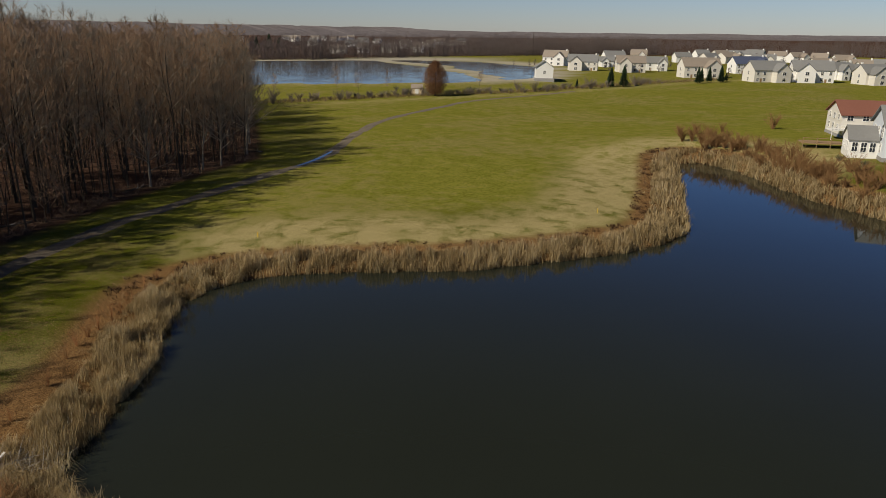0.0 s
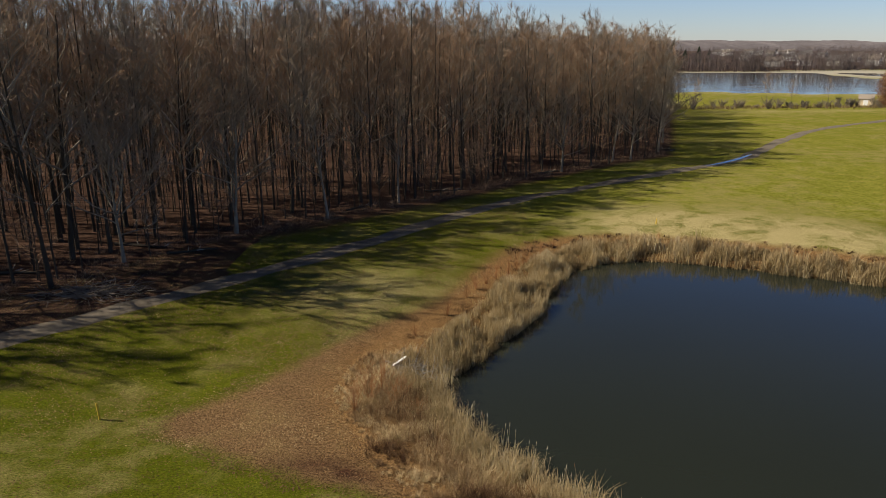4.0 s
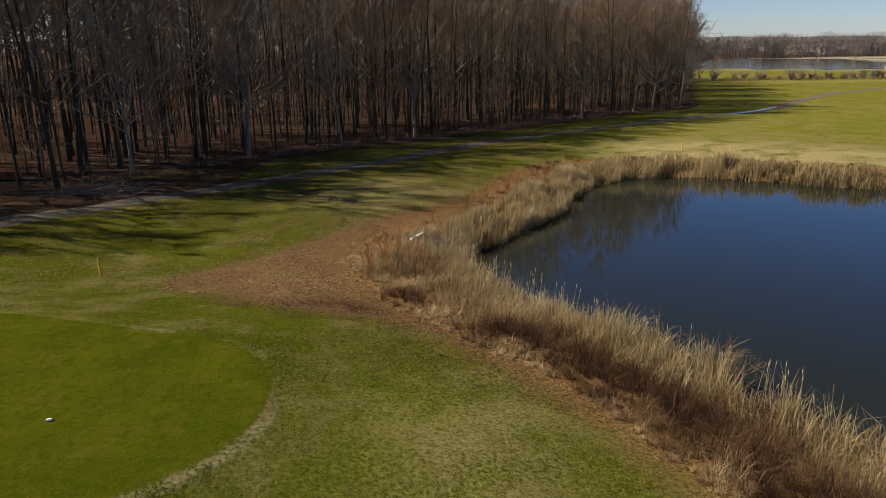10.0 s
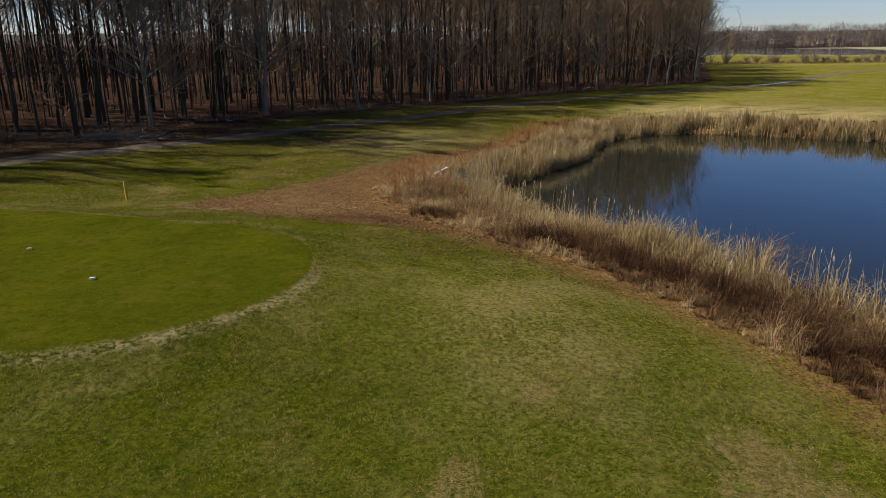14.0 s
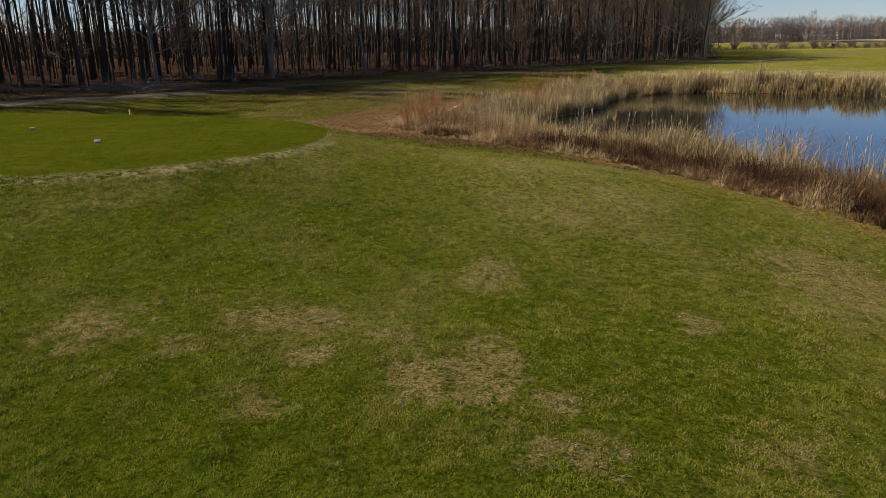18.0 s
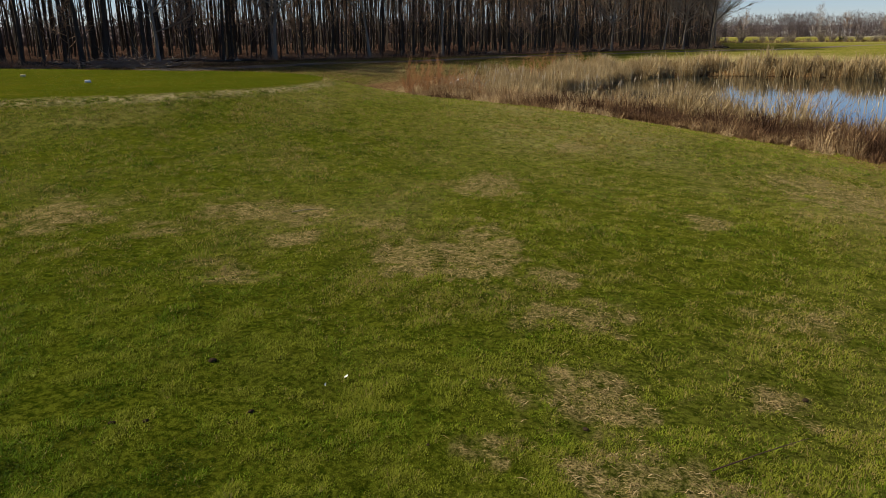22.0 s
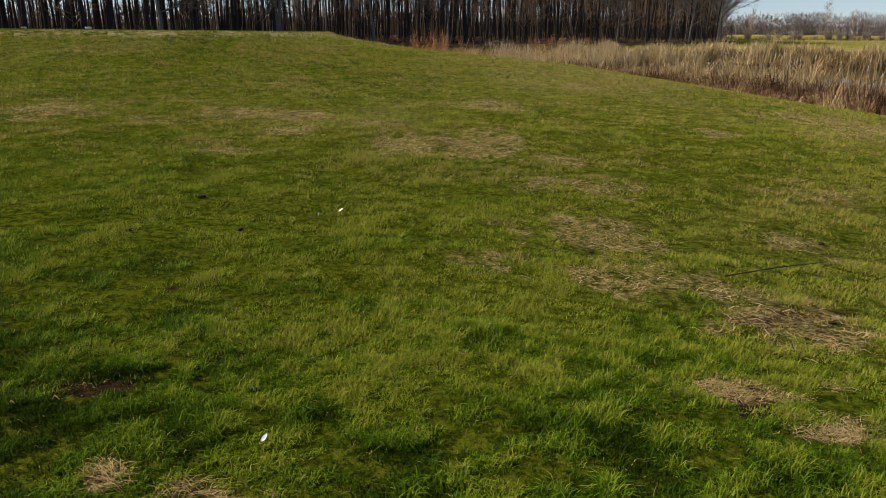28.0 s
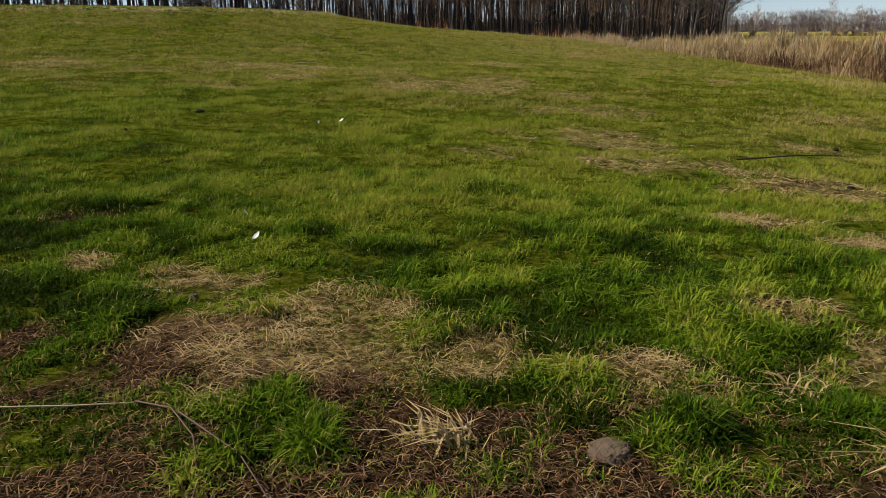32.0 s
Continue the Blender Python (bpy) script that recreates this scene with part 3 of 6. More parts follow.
ground = thing("ground", "rolling golf course turf with leaf drifts, pond banks and woodland floor", "ground", kind="structure", data=mesh_of(
    "ground", np.stack([gx, gy, gz], 1), quads=quads, mats=MAT_GROUND, smooth=True, attrs={
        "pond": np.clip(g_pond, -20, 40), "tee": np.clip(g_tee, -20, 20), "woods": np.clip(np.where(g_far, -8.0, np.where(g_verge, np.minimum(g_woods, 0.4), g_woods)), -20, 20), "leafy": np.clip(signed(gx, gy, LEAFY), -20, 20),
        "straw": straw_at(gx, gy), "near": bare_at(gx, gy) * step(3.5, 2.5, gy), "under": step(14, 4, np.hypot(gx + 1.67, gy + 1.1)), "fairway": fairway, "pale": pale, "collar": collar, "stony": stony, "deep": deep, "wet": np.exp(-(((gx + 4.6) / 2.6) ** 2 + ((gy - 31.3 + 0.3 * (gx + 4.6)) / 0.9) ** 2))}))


def hz(x, y):
    return height(np.atleast_1d(np.asarray(x, float)), np.atleast_1d(np.asarray(y, float)))


def sheet(name, line, z, grow, mat, label, category):
    """A flat sheet of water a little wider than its shore line, which the ground hides."""
    c = line.mean(0)
    seg = np.roll(line, -1, 0) - np.roll(line, 1, 0)
    nrm = np.stack([seg[:, 1], -seg[:, 0]], 1) / np.linalg.norm(seg, axis=1)[:, None]
    probe = signed(line[:, 0] + nrm[:, 0], line[:, 1] + nrm[:, 1], line)
    out = line + nrm * np.where(probe > 0, 1, -1)[:, None] * grow
    bm = bmesh.new()
    bm.faces.new([bm.verts.new((x, y, z)) for x, y in out])
    bmesh.ops.triangulate(bm, faces=bm.faces)
    bmesh.ops.recalc_face_normals(bm, faces=bm.faces)
    if next(iter(bm.faces)).normal.z < 0:
        bmesh.ops.reverse_faces(bm, faces=bm.faces)
    me = bpy.data.meshes.new(name)
    bm.to_mesh(me)
    bm.free()
    me.materials.append(mat)
    return thing(name, label, category, kind="structure", data=me)


sheet("pond_water", POND, 0.0, 0.8, MAT_POND, "still dark pond water reflecting blue sky", "water")
sheet("lake_water", LAKE, LAKE_Z, 1.0, MAT_LAKE, "pale open basin water behind a grass berm", "water")
sheet("second_lake_water", LAKE_TWO, LAKE_Z, 1.0, MAT_LAKE, "second open basin water behind a grass berm", "water")

# cart path
seg = np.gradient(ROUTE, axis=0)
nrm = np.stack([-seg[:, 1], seg[:, 0]], 1) / np.linalg.norm(seg, axis=1)[:, None]
rows_across = []
for k, off in enumerate((-1.3, -1.12, -0.45, 0.45, 1.12, 1.3)):
    wob = 1.0 * (vnoise(ROUTE[:, 0], ROUTE[:, 1], 4, 40 + (k > 2)) - 0.5) if k in (0, 1, 4, 5) else 0
    p = ROUTE + nrm * (off + wob * np.ones(len(ROUTE)))[:, None]
    rows_across.append(np.column_stack([p, hz(p[:, 0], p[:, 1]) + (0.0 if k in (0, 5) else 0.05)]))
pv = np.stack(rows_across, 1)
k, w = pv.shape[:2]
idx = (np.arange(k - 1)[:, None] * w + np.arange(w - 1)).ravel()
thing("cart_path", "worn grey asphalt cart path with cracks and damp stretches", "path", kind="structure", data=mesh_of(
    "cart_path", pv.reshape(-1, 3), quads=np.stack([idx, idx + w, idx + w + 1, idx + 1], 1), mats=MAT_ASPHALT, smooth=True))

near_puddle = (ROUTE[:, 0] > 48) & (ROUTE[:, 0] < 63)
line, side = ROUTE[near_puddle], nrm[near_puddle]
u = np.linspace(0, 1, len(line))
edges = [line + side * (0.1 + 0.42 * s * np.sin(np.pi * np.clip(u * 0.98 + 0.01, 0, 1)) ** 0.5)[:, None] for s in (-1, 1)]
pv = np.concatenate([np.column_stack([e, hz(e[:, 0], e[:, 1]).mean() * 0 + hz(line[:, 0], line[:, 1]) + 0.062]) for e in edges])
k = len(line)
i = np.arange(k - 1)
thing("puddle", "shallow rain puddle reflecting sky on the cart path", "puddle", kind="structure", data=mesh_of("puddle", pv, quads=np.stack([i, i + k, i + k + 1, i + 1], 1), mats=MAT_LAKE, smooth=True))


# ---- branches ----
class Sticks:
    """Collects tubes and spikes."""

    def __init__(self):
        self.v, self.t, self.n = [], [], 0

    def tube(self, pts, radii, sides=5):
        pts = np.asarray(pts, float)
        way = np.gradient(pts, axis=0)
        way /= np.linalg.norm(way, axis=1)[:, None] + 1e-9
        side = np.cross(way, (0.31, 0.17, 0.93) if abs(way[0][2]) < 0.9 else (1, 0.1, 0))
        side /= np.linalg.norm(side, axis=1)[:, None] + 1e-9
        up = np.cross(way, side)
        a = np.arange(sides) * 2 * np.pi / sides
        ring = pts[:, None] + np.asarray(radii)[:, None, None] * (np.cos(a)[None, :, None] * side[:, None] + np.sin(a)[None, :, None] * up[:, None])
        m = len(pts)
        i = (np.arange(m - 1)[:, None] * sides + np.arange(sides)).ravel()
        j = (np.arange(m - 1)[:, None] * sides + (np.arange(sides) + 1) % sides).ravel()
        self.v.append(ring.reshape(-1, 3))
        self.t += [np.stack([i, j, j + sides], 1) + self.n, np.stack([i, j + sides, i + sides], 1) + self.n]
        self.n += m * sides

    def spikes(self, base, tip, r):
        base, tip = np.asarray(base, float), np.asarray(tip, float)
        way = tip - base
        way /= np.linalg.norm(way, axis=1)[:, None] + 1e-9
        side = np.cross(way, np.where(np.abs(way[:, 2:]) < 0.9, (0, 0, 1.0), (1.0, 0, 0)))
        side /= np.linalg.norm(side, axis=1)[:, None] + 1e-9
        up = np.cross(way, side)
        r = np.broadcast_to(r, len(base))[:, None]
        rings = [base + r * (math.cos(a) * side + math.sin(a) * up) for a in (0, 2.094, 4.189)]
        m = len(base)
        v = np.stack([*rings, tip], 1).reshape(-1, 3)
        k = np.arange(m)[:, None] * 4 + self.n
        self.v.append(v)
        self.t.append(np.concatenate([k + (0, 1, 3), k + (1, 2, 3), k + (2, 0, 3)]))
        self.n += 4 * m

    def mesh(self, name, mat, smooth=False):
        return mesh_of(name, np.concatenate(self.v), tris=np.concatenate(self.t), mats=mat, smooth=smooth)


def unit(v):
    return v / (np.linalg.norm(v) + 1e-9)


def bare_tree(rng, tall, girth, clear, spread, limbs, subs, twigs, fork=False, lean=0.0):
    """Trunk, limbs and twigs of one bare tree, as three sets of sticks."""
    trunk, limb, twig = Sticks(), Sticks(), Sticks()
    n = 7
    s = np.linspace(0, 1, n)
    bend = np.cumsum(rng.normal(0, 0.012 * tall, (n, 2)), 0) * (s[:, None] ** 0.7)
    bend[0] = 0
    spine = np.column_stack([bend[:, 0] + lean * tall * s, bend[:, 1], s * tall * 0.84])
    rad = girth * (1 - 0.86 * s)
    rad[0] *= 1.35
    spine[0, 2] = -0.3
    stems = [(spine, rad)]
    if fork:
        a = rng.uniform(0, 6.28)
        base = spine[2]
        out = np.array([base + (spine[2 + min(i, 4)] - base) * 0.95 + np.array([math.cos(a), math.sin(a), 0]) * spread * 0.5 * (i / 5) ** 0.8 for i in range(5)])
        stems.append((out, rad[2:7] * 0.75))
    for p, r in stems:
        trunk.tube(p, r, 7)
    b0, b1, b2, b3 = [], [], [], []
    for k in range(limbs):
        p, r = stems[k % len(stems)]
        f = clear + (0.99 - clear) * (k + rng.random()) / limbs
        u = (f - clear) / (1 - clear)
        z = f * tall * 0.84
        base = np.array([np.interp(z, p[:, 2], p[:, i]) for i in range(3)])
        br = float(np.interp(z, p[:, 2], r))
        a = k * 2.4 + rng.normal(0, 0.5)
        length = spread * (1.2 - 0.72 * u) * rng.uniform(0.6, 1.15)
        d = unit(np.array([math.cos(a), math.sin(a), rng.uniform(0.25, 1.1) + 0.7 * u**2]))
        pts = [base]
        for q in range(4):
            d = unit(d + np.array([rng.normal(0, 0.2), rng.normal(0, 0.2), rng.uniform(0.0, 0.25)]))
            pts.append(pts[-1] + d * length * 0.33)
        pts = np.array(pts)
        limb.tube(pts, np.array([0.7, 0.6, 0.5, 0.38, 0.16]) * min(br + 0.02, 0.15), 3)
        for _ in range(subs):
            f2 = rng.uniform(0.2, 1.0) * 3.99
            i = int(f2)
            at = pts[i] + (pts[i + 1] - pts[i]) * (f2 - i)
            d2 = unit(unit(pts[i + 1] - pts[i]) + rng.normal(0, 0.6, 3) + (0, 0, 0.2))
            ln = length * rng.uniform(0.22, 0.5)
            mid = at + d2 * ln * 0.5
            end = mid + unit(d2 + rng.normal(0, 0.35, 3) + (0, 0, 0.2)) * ln * 0.55
            b2 += [at, mid]
            b3 += [mid + (end - mid) * 0.12, end]
            f3 = rng.uniform(0.1, 1.0, twigs)[:, None]
            b = at + (end - at) * f3
            way = 0.7 * d2 + rng.normal(0, 0.45, (twigs, 3)) + (0, 0, 0.2)
            way /= np.linalg.norm(way, axis=1)[:, None]
            b0.append(b)
            b1.append(b + way * rng.uniform(0.4, 1.4, twigs)[:, None])
    twig.spikes(np.array(b2), np.array(b3), 0.034)
    twig.spikes(np.concatenate(b0), np.concatenate(b1), 0.018)
    return trunk, limb, twig


def tree_kind(seed, label, mats, name="tree", group="bare woodland trees", **shape):
    rng = np.random.default_rng(seed)
    parts = bare_tree(rng, **shape)
    root = thing(name, label, "tree", group)
    trunk, limb, twig = parts
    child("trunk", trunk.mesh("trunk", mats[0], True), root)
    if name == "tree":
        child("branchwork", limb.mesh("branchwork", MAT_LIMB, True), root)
    else:
        twig.v, twig.t, twig.n = twig.v + limb.v, twig.t + [q + twig.n for q in limb.t], twig.n + limb.n
    child("crown", twig.mesh("crown", mats[1]), root)
    return root


KINDS = []
for i in range(9):
    reddish = i % 3 != 0
    KINDS.append(tree_kind(
        40 + i, "tall bare deciduous tree with reddish-brown twigs in the woods" if reddish else "tall bare deciduous tree with grey twigs in the woods",
        (MAT_BARK, MAT_TWIG_RED if reddish else MAT_TWIG),
        tall=22.5 + 0.5 * i, girth=0.072 + 0.014 * i, clear=0.26 + 0.07 * (i % 4), spread=4.4 + 0.45 * (i % 5), limbs=22, subs=8, twigs=8, fork=i in (2, 5, 7), lean=0.022 * (i % 3 - 1)))
GREY = tree_kind(70, "bare grey tree with a low spreading crown at the wood's edge", (MAT_BARK_PALE, MAT_TWIG), tall=18, girth=0.2, clear=0.2, spread=5.6, limbs=24, subs=9, twigs=8, fork=True)
PALE = tree_kind(71, "pale leaning forked tree at the wood's edge", (MAT_BARK_PALE, MAT_TWIG), tall=17, girth=0.17, clear=0.35, spread=3.4, limbs=14, subs=6, twigs=7, fork=True, lean=0.09)
SAPLING = tree_kind(72, "thin bare sapling under the tall trees", (MAT_BARK, MAT_TWIG_RED), name="sapling", group="saplings", tall=10, girth=0.06, clear=0.25, spread=1.9, limbs=12, subs=4, twigs=5)

rng = np.random.default_rng(11)
placed = []


def stand(kind, x, y, size=1.0, turn=None, first=[]):
    z = float(hz(x, y)[0])
    m = pose(x, y, z - 0.02, 0, 0, rng.uniform(0, 360) if turn is None else turn)
    ob = copy_thing(kind, m)
    ob.scale = (size, size, size * rng.uniform(0.95, 1.05))
    placed.append((x, y))
    return ob


for x, y, k, s in [(-32.7, 59, 7, 1.15), (-34.7, 80, 8, 1.2), (-27.5, 81, 5, 1.2), (-25.8, 73.6, 4, 1.15), (31.7, 124, 3, 0.98), (44, 137, 6, 0.93), (52, 163, 4, 0.95),
                   (15.3, 111, 5, 1.0), (3.6, 99, 2, 1.08), (-43, 57, 6, 1.15), (-38, 66, 2, 1.2), (-48, 54, 8, 1.2), (40, 131, 1, 0.95)]:
    stand(KINDS[k], x, y, s)
stand(GREY, -21.5, 77.5, 1.05)
stand(GREY, -29.5, 66.5, 0.9)
stand(GREY, -52, 50, 1.0)
for x, y, s in [(45, 139, 1.0), (50, 152, 1.0), (54.5, 168, 1.05), (60, 184, 1.0), (37, 129.5, 0.9), (66, 203, 1.0), (22, 116.5, 0.8)]:
    stand(GREY, x, y, s)
for x, y in [(-58, 33), (-62, 24), (-66, 38), (-60, 44), (-70, 30), (-68, 18), (-57, 17), (-61, 35), (-64, 31), (-59, 26), (-63, 42), (-56, 38), (-67, 25), (-60, 14), (-72, 40)]:
    stand(KINDS[(x + y) % 9], x, y, 1.12)
for k in range(60):
    x, y = rng.uniform(-82, -56), rng.uniform(14, 46)
    if signed(np.array([x]), np.array([y]), WOODS)[0] < -1 and min((x - px) ** 2 + (y - py) ** 2 for px, py in placed) > 7:
        stand(KINDS[rng.integers(9)], x, y, 1.15)
added = 0
while added < 12:
    x, y = rng.uniform(-50, -20), rng.uniform(54, 84)
    if -14 < signed(np.array([x]), np.array([y]), WOODS)[0] < -1.5 and min((x - px) ** 2 + (y - py) ** 2 for px, py in placed) > 10:
        stand(KINDS[2 + 3 * rng.integers(3)], x, y, 1.22)
        added += 1
stand(PALE, -12.2, 84.3, 1.0, 170)
stand(PALE, 33, 127, 0.9, 20)
stand(PALE, -4, 93, 0.85, 90)
wanted, tries = 280, 0
wx0 = np.array(placed)
while len(placed) < wanted and tries < 60000:
    tries += 1
    x, y = rng.uniform(-72, 78), rng.uniform(44, 232)
    d = -signed(np.array([x]), np.array([y]), WOODS)[0]
    deep = min(-signed(np.array([x]), np.array([y]), WOODS)[0], 99)
    if d < 0.5 or d > 34 or y > 60 + 1.02 * (x + 75) + 75 or (y > 60 + (x + 40) * 1.05 + 34 and x < 34):
        continue
    if min((x - px) ** 2 + (y - py) ** 2 for px, py in placed) < (2.5 + 0.055 * d) ** 2:
        continue
    stand(KINDS[rng.integers(9) if x > -22 else 3 * rng.integers(3)], x, y, rng.uniform(0.86, 1.06) * float(1.2 - 0.22 * step(-12, 42, x)))
n_front = len(placed)
young = []
while len(young) < 100:
    x, y = rng.uniform(-60, 60), rng.uniform(48, 190)
    d = -signed(np.array([x]), np.array([y]), WOODS)[0]
    if 0.3 < d < 18 and min((x - px) ** 2 + (y - py) ** 2 for px, py in young + placed) > 1.8:
        young.append((x, y))
        z = float(hz(x, y)[0])
        copy_thing(SAPLING, pose(x, y, z - 0.02, 0, 0, rng.uniform(0, 360))).scale = (1, 1, rng.uniform(0.6, 1.2))
for k in (*KINDS, GREY, PALE, SAPLING):  # the patterns themselves stand in the woods too
    while True:
        x, y = rng.uniform(-90, -20), rng.uniform(70, 130)
        if signed(np.array([x]), np.array([y]), WOODS)[0] < -5 and min((x - px) ** 2 + (y - py) ** 2 for px, py in placed) > 6:
            break
    placed.append((x, y))
    k.matrix_world = pose(x, y, float(hz(x, y)[0]) - 0.02, 0, 0, 30)

# the woods behind: one mass of plainer trees
back, boles = Sticks(), Sticks()
deep_spots = []
tries = 0
while len(deep_spots) < 1150 and tries < 60000:
    tries += 1
    x, y = rng.uniform(-150, 76), rng.uniform(8, 270)
    d = -signed(np.array([x]), np.array([y]), WOODS)[0]
    if d < 2.5 or d > 90:
        continue
    if placed and min((x - px) ** 2 + (y - py) ** 2 for px, py in placed) < 9:
        continue
    if deep_spots and min((x - px) ** 2 + (y - py) ** 2 for px, py in deep_spots) < 7:
        continue
    deep_spots.append((x, y))
SP = np.array(deep_spots)
SZ = hz(SP[:, 0], SP[:, 1])
for (x, y), z in zip(deep_spots, SZ):
    tall = rng.uniform(20, 26) * float(1.3 - 0.34 * step(-40, 45, x))
    lean = rng.normal(0, 0.5, 2)
    g = rng.uniform(0.07, 0.19)
    foot, top = np.array([x, y, z - 0.2]), np.array([x + lean[0], y + lean[1], z + tall * 0.85])
    boles.tube([foot, foot + (top - foot) * 0.55 + (rng.normal(0, 0.3), rng.normal(0, 0.3), 0), top], [g, g * 0.6, 0.03], 5)
    n = 24
    f = rng.uniform(0.42, 1.0, n)
    a = rng.uniform(0, 6.28, n)
    base = foot + (top - foot) * f[:, None]
    tip = base + np.column_stack([np.cos(a), np.sin(a), rng.uniform(0.2, 1.1, n) + 0.6 * f]) * (rng.uniform(1.8, 3.8, n) * (1.3 - 0.75 * f))[:, None]
    back.spikes(base, tip, 0.034)
    q = rng.integers(0, n, 125)
    s = rng.uniform(0.25, 1, 125)[:, None]
    b = base[q] + (tip[q] - base[q]) * s
    d = (tip[q] - base[q]) / np.linalg.norm(tip[q] - base[q], axis=1)[:, None] + rng.normal(0, 0.6, (125, 3))
    back.spikes(b, b + d * rng.uniform(0.6, 1.8, 125)[:, None], 0.024)
px, py = rng.uniform(-75, 78, 9000), rng.uniform(44, 235, 9000)
pd = -signed(px, py, WOODS)
keep = (pd > 1.0) & (pd < 45)
px, py = px[keep][:750], py[keep][:750]
pz = hz(px, py)
for x, y, z in zip(px, py, pz):  # thin poles between the big trees
    tall, g = rng.uniform(9, 19), rng.uniform(0.035, 0.1)
    lean = rng.normal(0, 0.7, 2)
    boles.tube([(x, y, z - 0.2), (x + lean[0] * 0.3, y + lean[1] * 0.3, z + tall * 0.5), (x + lean[0], y + lean[1], z + tall)], [g, g * 0.7, 0.012], 4)
    n = 14
    f, a = rng.uniform(0.35, 1, n)[:, None], rng.uniform(0, 6.28, n)
    b = np.array([x, y, z]) + f * (lean[0], lean[1], tall)
    back.spikes(b, b + np.column_stack([np.cos(a), np.sin(a), rng.uniform(0.3, 1.6, n)]) * rng.uniform(0.6, 1.7, n)[:, None], 0.022)
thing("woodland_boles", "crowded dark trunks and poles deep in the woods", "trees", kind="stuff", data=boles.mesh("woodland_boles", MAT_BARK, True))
thing("woodland_interior", "dense bare trees deep in the brown winter woods", "trees", kind="stuff", data=back.mesh("woodland_interior", MAT_TWIG_RED))

# undergrowth along the edge of the woods
brush = Sticks()
n = 2600
ex, ey = rng.uniform(-70, 80, n * 6), rng.uniform(40, 232, n * 6)
ed = -signed(ex, ey, WOODS)
keep = (ed > -0.6) & (ed < 16) & (rng.random(n * 6) < np.exp(-np.maximum(ed, 0) / 4.5))
ex, ey = ex[keep][:n], ey[keep][:n]
ez = hz(ex, ey)
for q in range(13):
    a, up = rng.uniform(0, 6.28, len(ex)), rng.uniform(0.2, 1.0, len(ex))
    o = rng.normal(0, 0.45, (len(ex), 2))
    b = np.column_stack([ex + o[:, 0], ey + o[:, 1], ez - 0.05])
    brush.spikes(b, b + np.column_stack([np.cos(a) * 0.6, np.sin(a) * 0.6, up]), 0.016)
thing("undergrowth", "tangled brown brambles along the wood's edge", "undergrowth", kind="stuff", data=brush.mesh("undergrowth", MAT_TWIG_RED))

# ---- blades ----
def blades(x, y, z, tall, wide, lean, turn, tint, droop=0.35):
    """Bent tapering leaves: five corners and three triangles each."""
    n = len(x)
    c, s = np.cos(turn), np.sin(turn)
    side = np.column_stack([-s, c, np.zeros(n)]) * wide[:, None]
    way = np.column_stack([c, s, np.zeros(n)])
    foot = np.column_stack([x, y, z])
    mid = foot + way * (tall * lean * 0.4)[:, None] + np.array([0, 0, 1.0]) * (tall * 0.6)[:, None]
    tip = foot + way * (tall * lean)[:, None] + np.array([0, 0, 1.0]) * (tall * (1 - droop * lean))[:, None]
    v = np.stack([foot - side, foot + side, mid - side * 0.75, mid + side * 0.75, tip], 1).reshape(-1, 3)
    k = np.arange(n)[:, None] * 5
    t = np.concatenate([k + (0, 1, 3), k + (0, 3, 2), k + (2, 3, 4)])
    return v, t, np.repeat(np.clip(tint, 0, 1), 5)


def field(name, label, category, mat, *sets):
    v, t, tint, base = [], [], [], 0
    for a, b, c in sets:
        v.append(a)
        t.append(b + base)
        tint.append(c)
        base += len(a)
    return thing(name, label, category, kind="stuff", data=mesh_of(name, np.concatenate(v), tris=np.concatenate(t), mats=mat, attrs={"tint": np.concatenate(tint)}))


def scatter(rng, n, x0, x1, y0, y1):
    return rng.uniform(x0, x1, n), rng.uniform(y0, y1, n)


def reeds(rng, n, x0, x1, y0, y1, low, high, wide, tall, clump, dark=0.0, lean=0.5, tuft=0.9, broken=0.22):
    """Cattail leaves in a band of the bank, standing in uneven clumps; some are snapped and hang."""
    x, y = scatter(rng, n, x0, x1, y0, y1)
    d = signed(x, y, POND) + 1.6 * (fnoise(x, y, 5, 50) - 0.5)
    knot = 0.6 * vnoise(x, y, tuft, 56) + 0.4 * vnoise(x, y, tuft * 0.45, 57)
    keep = (d > low) & (d < high) & (rng.random(n) < (0.12 + 2.4 * np.clip(fnoise(x, y, clump, 51) - 0.36, 0, 1)) * (0.25 + 1.4 * step(0.3, 0.6, knot)))
    x, y, d, knot = x[keep], y[keep], d[keep], knot[keep]
    m = len(x)
    z = np.maximum(height(x, y), -0.25) - 0.05
    lift = step(0.25, 0.72, knot)
    h = tall * rng.uniform(0.5, 1.1, m) * (0.4 + 0.85 * lift) * (0.65 + 0.7 * fnoise(x, y, 3.5, 53)) * (1 + 0.35 * step(5, 9, x) * step(40, 34, y)) * step(high + 0.4, high - 1.6, d) ** 0.5
    # tint rises with clump height, painting bright tops and shaded gaps
    tint = 0.02 + 0.42 * rng.random(m) + 0.38 * lift + 0.5 * (fnoise(x, y, 2.6, 55) - 0.5) - dark
    bend = rng.uniform(0.05, lean, m)
    snapped = rng.random(m) < broken
    return blades(x, y, z, h, wide * rng.uniform(0.6, 1.3, m), np.where(snapped, rng.uniform(0.5, 0.9, m), bend), rng.uniform(0, 6.28, m), tint, np.where(snapped, 1.0, 0.4))


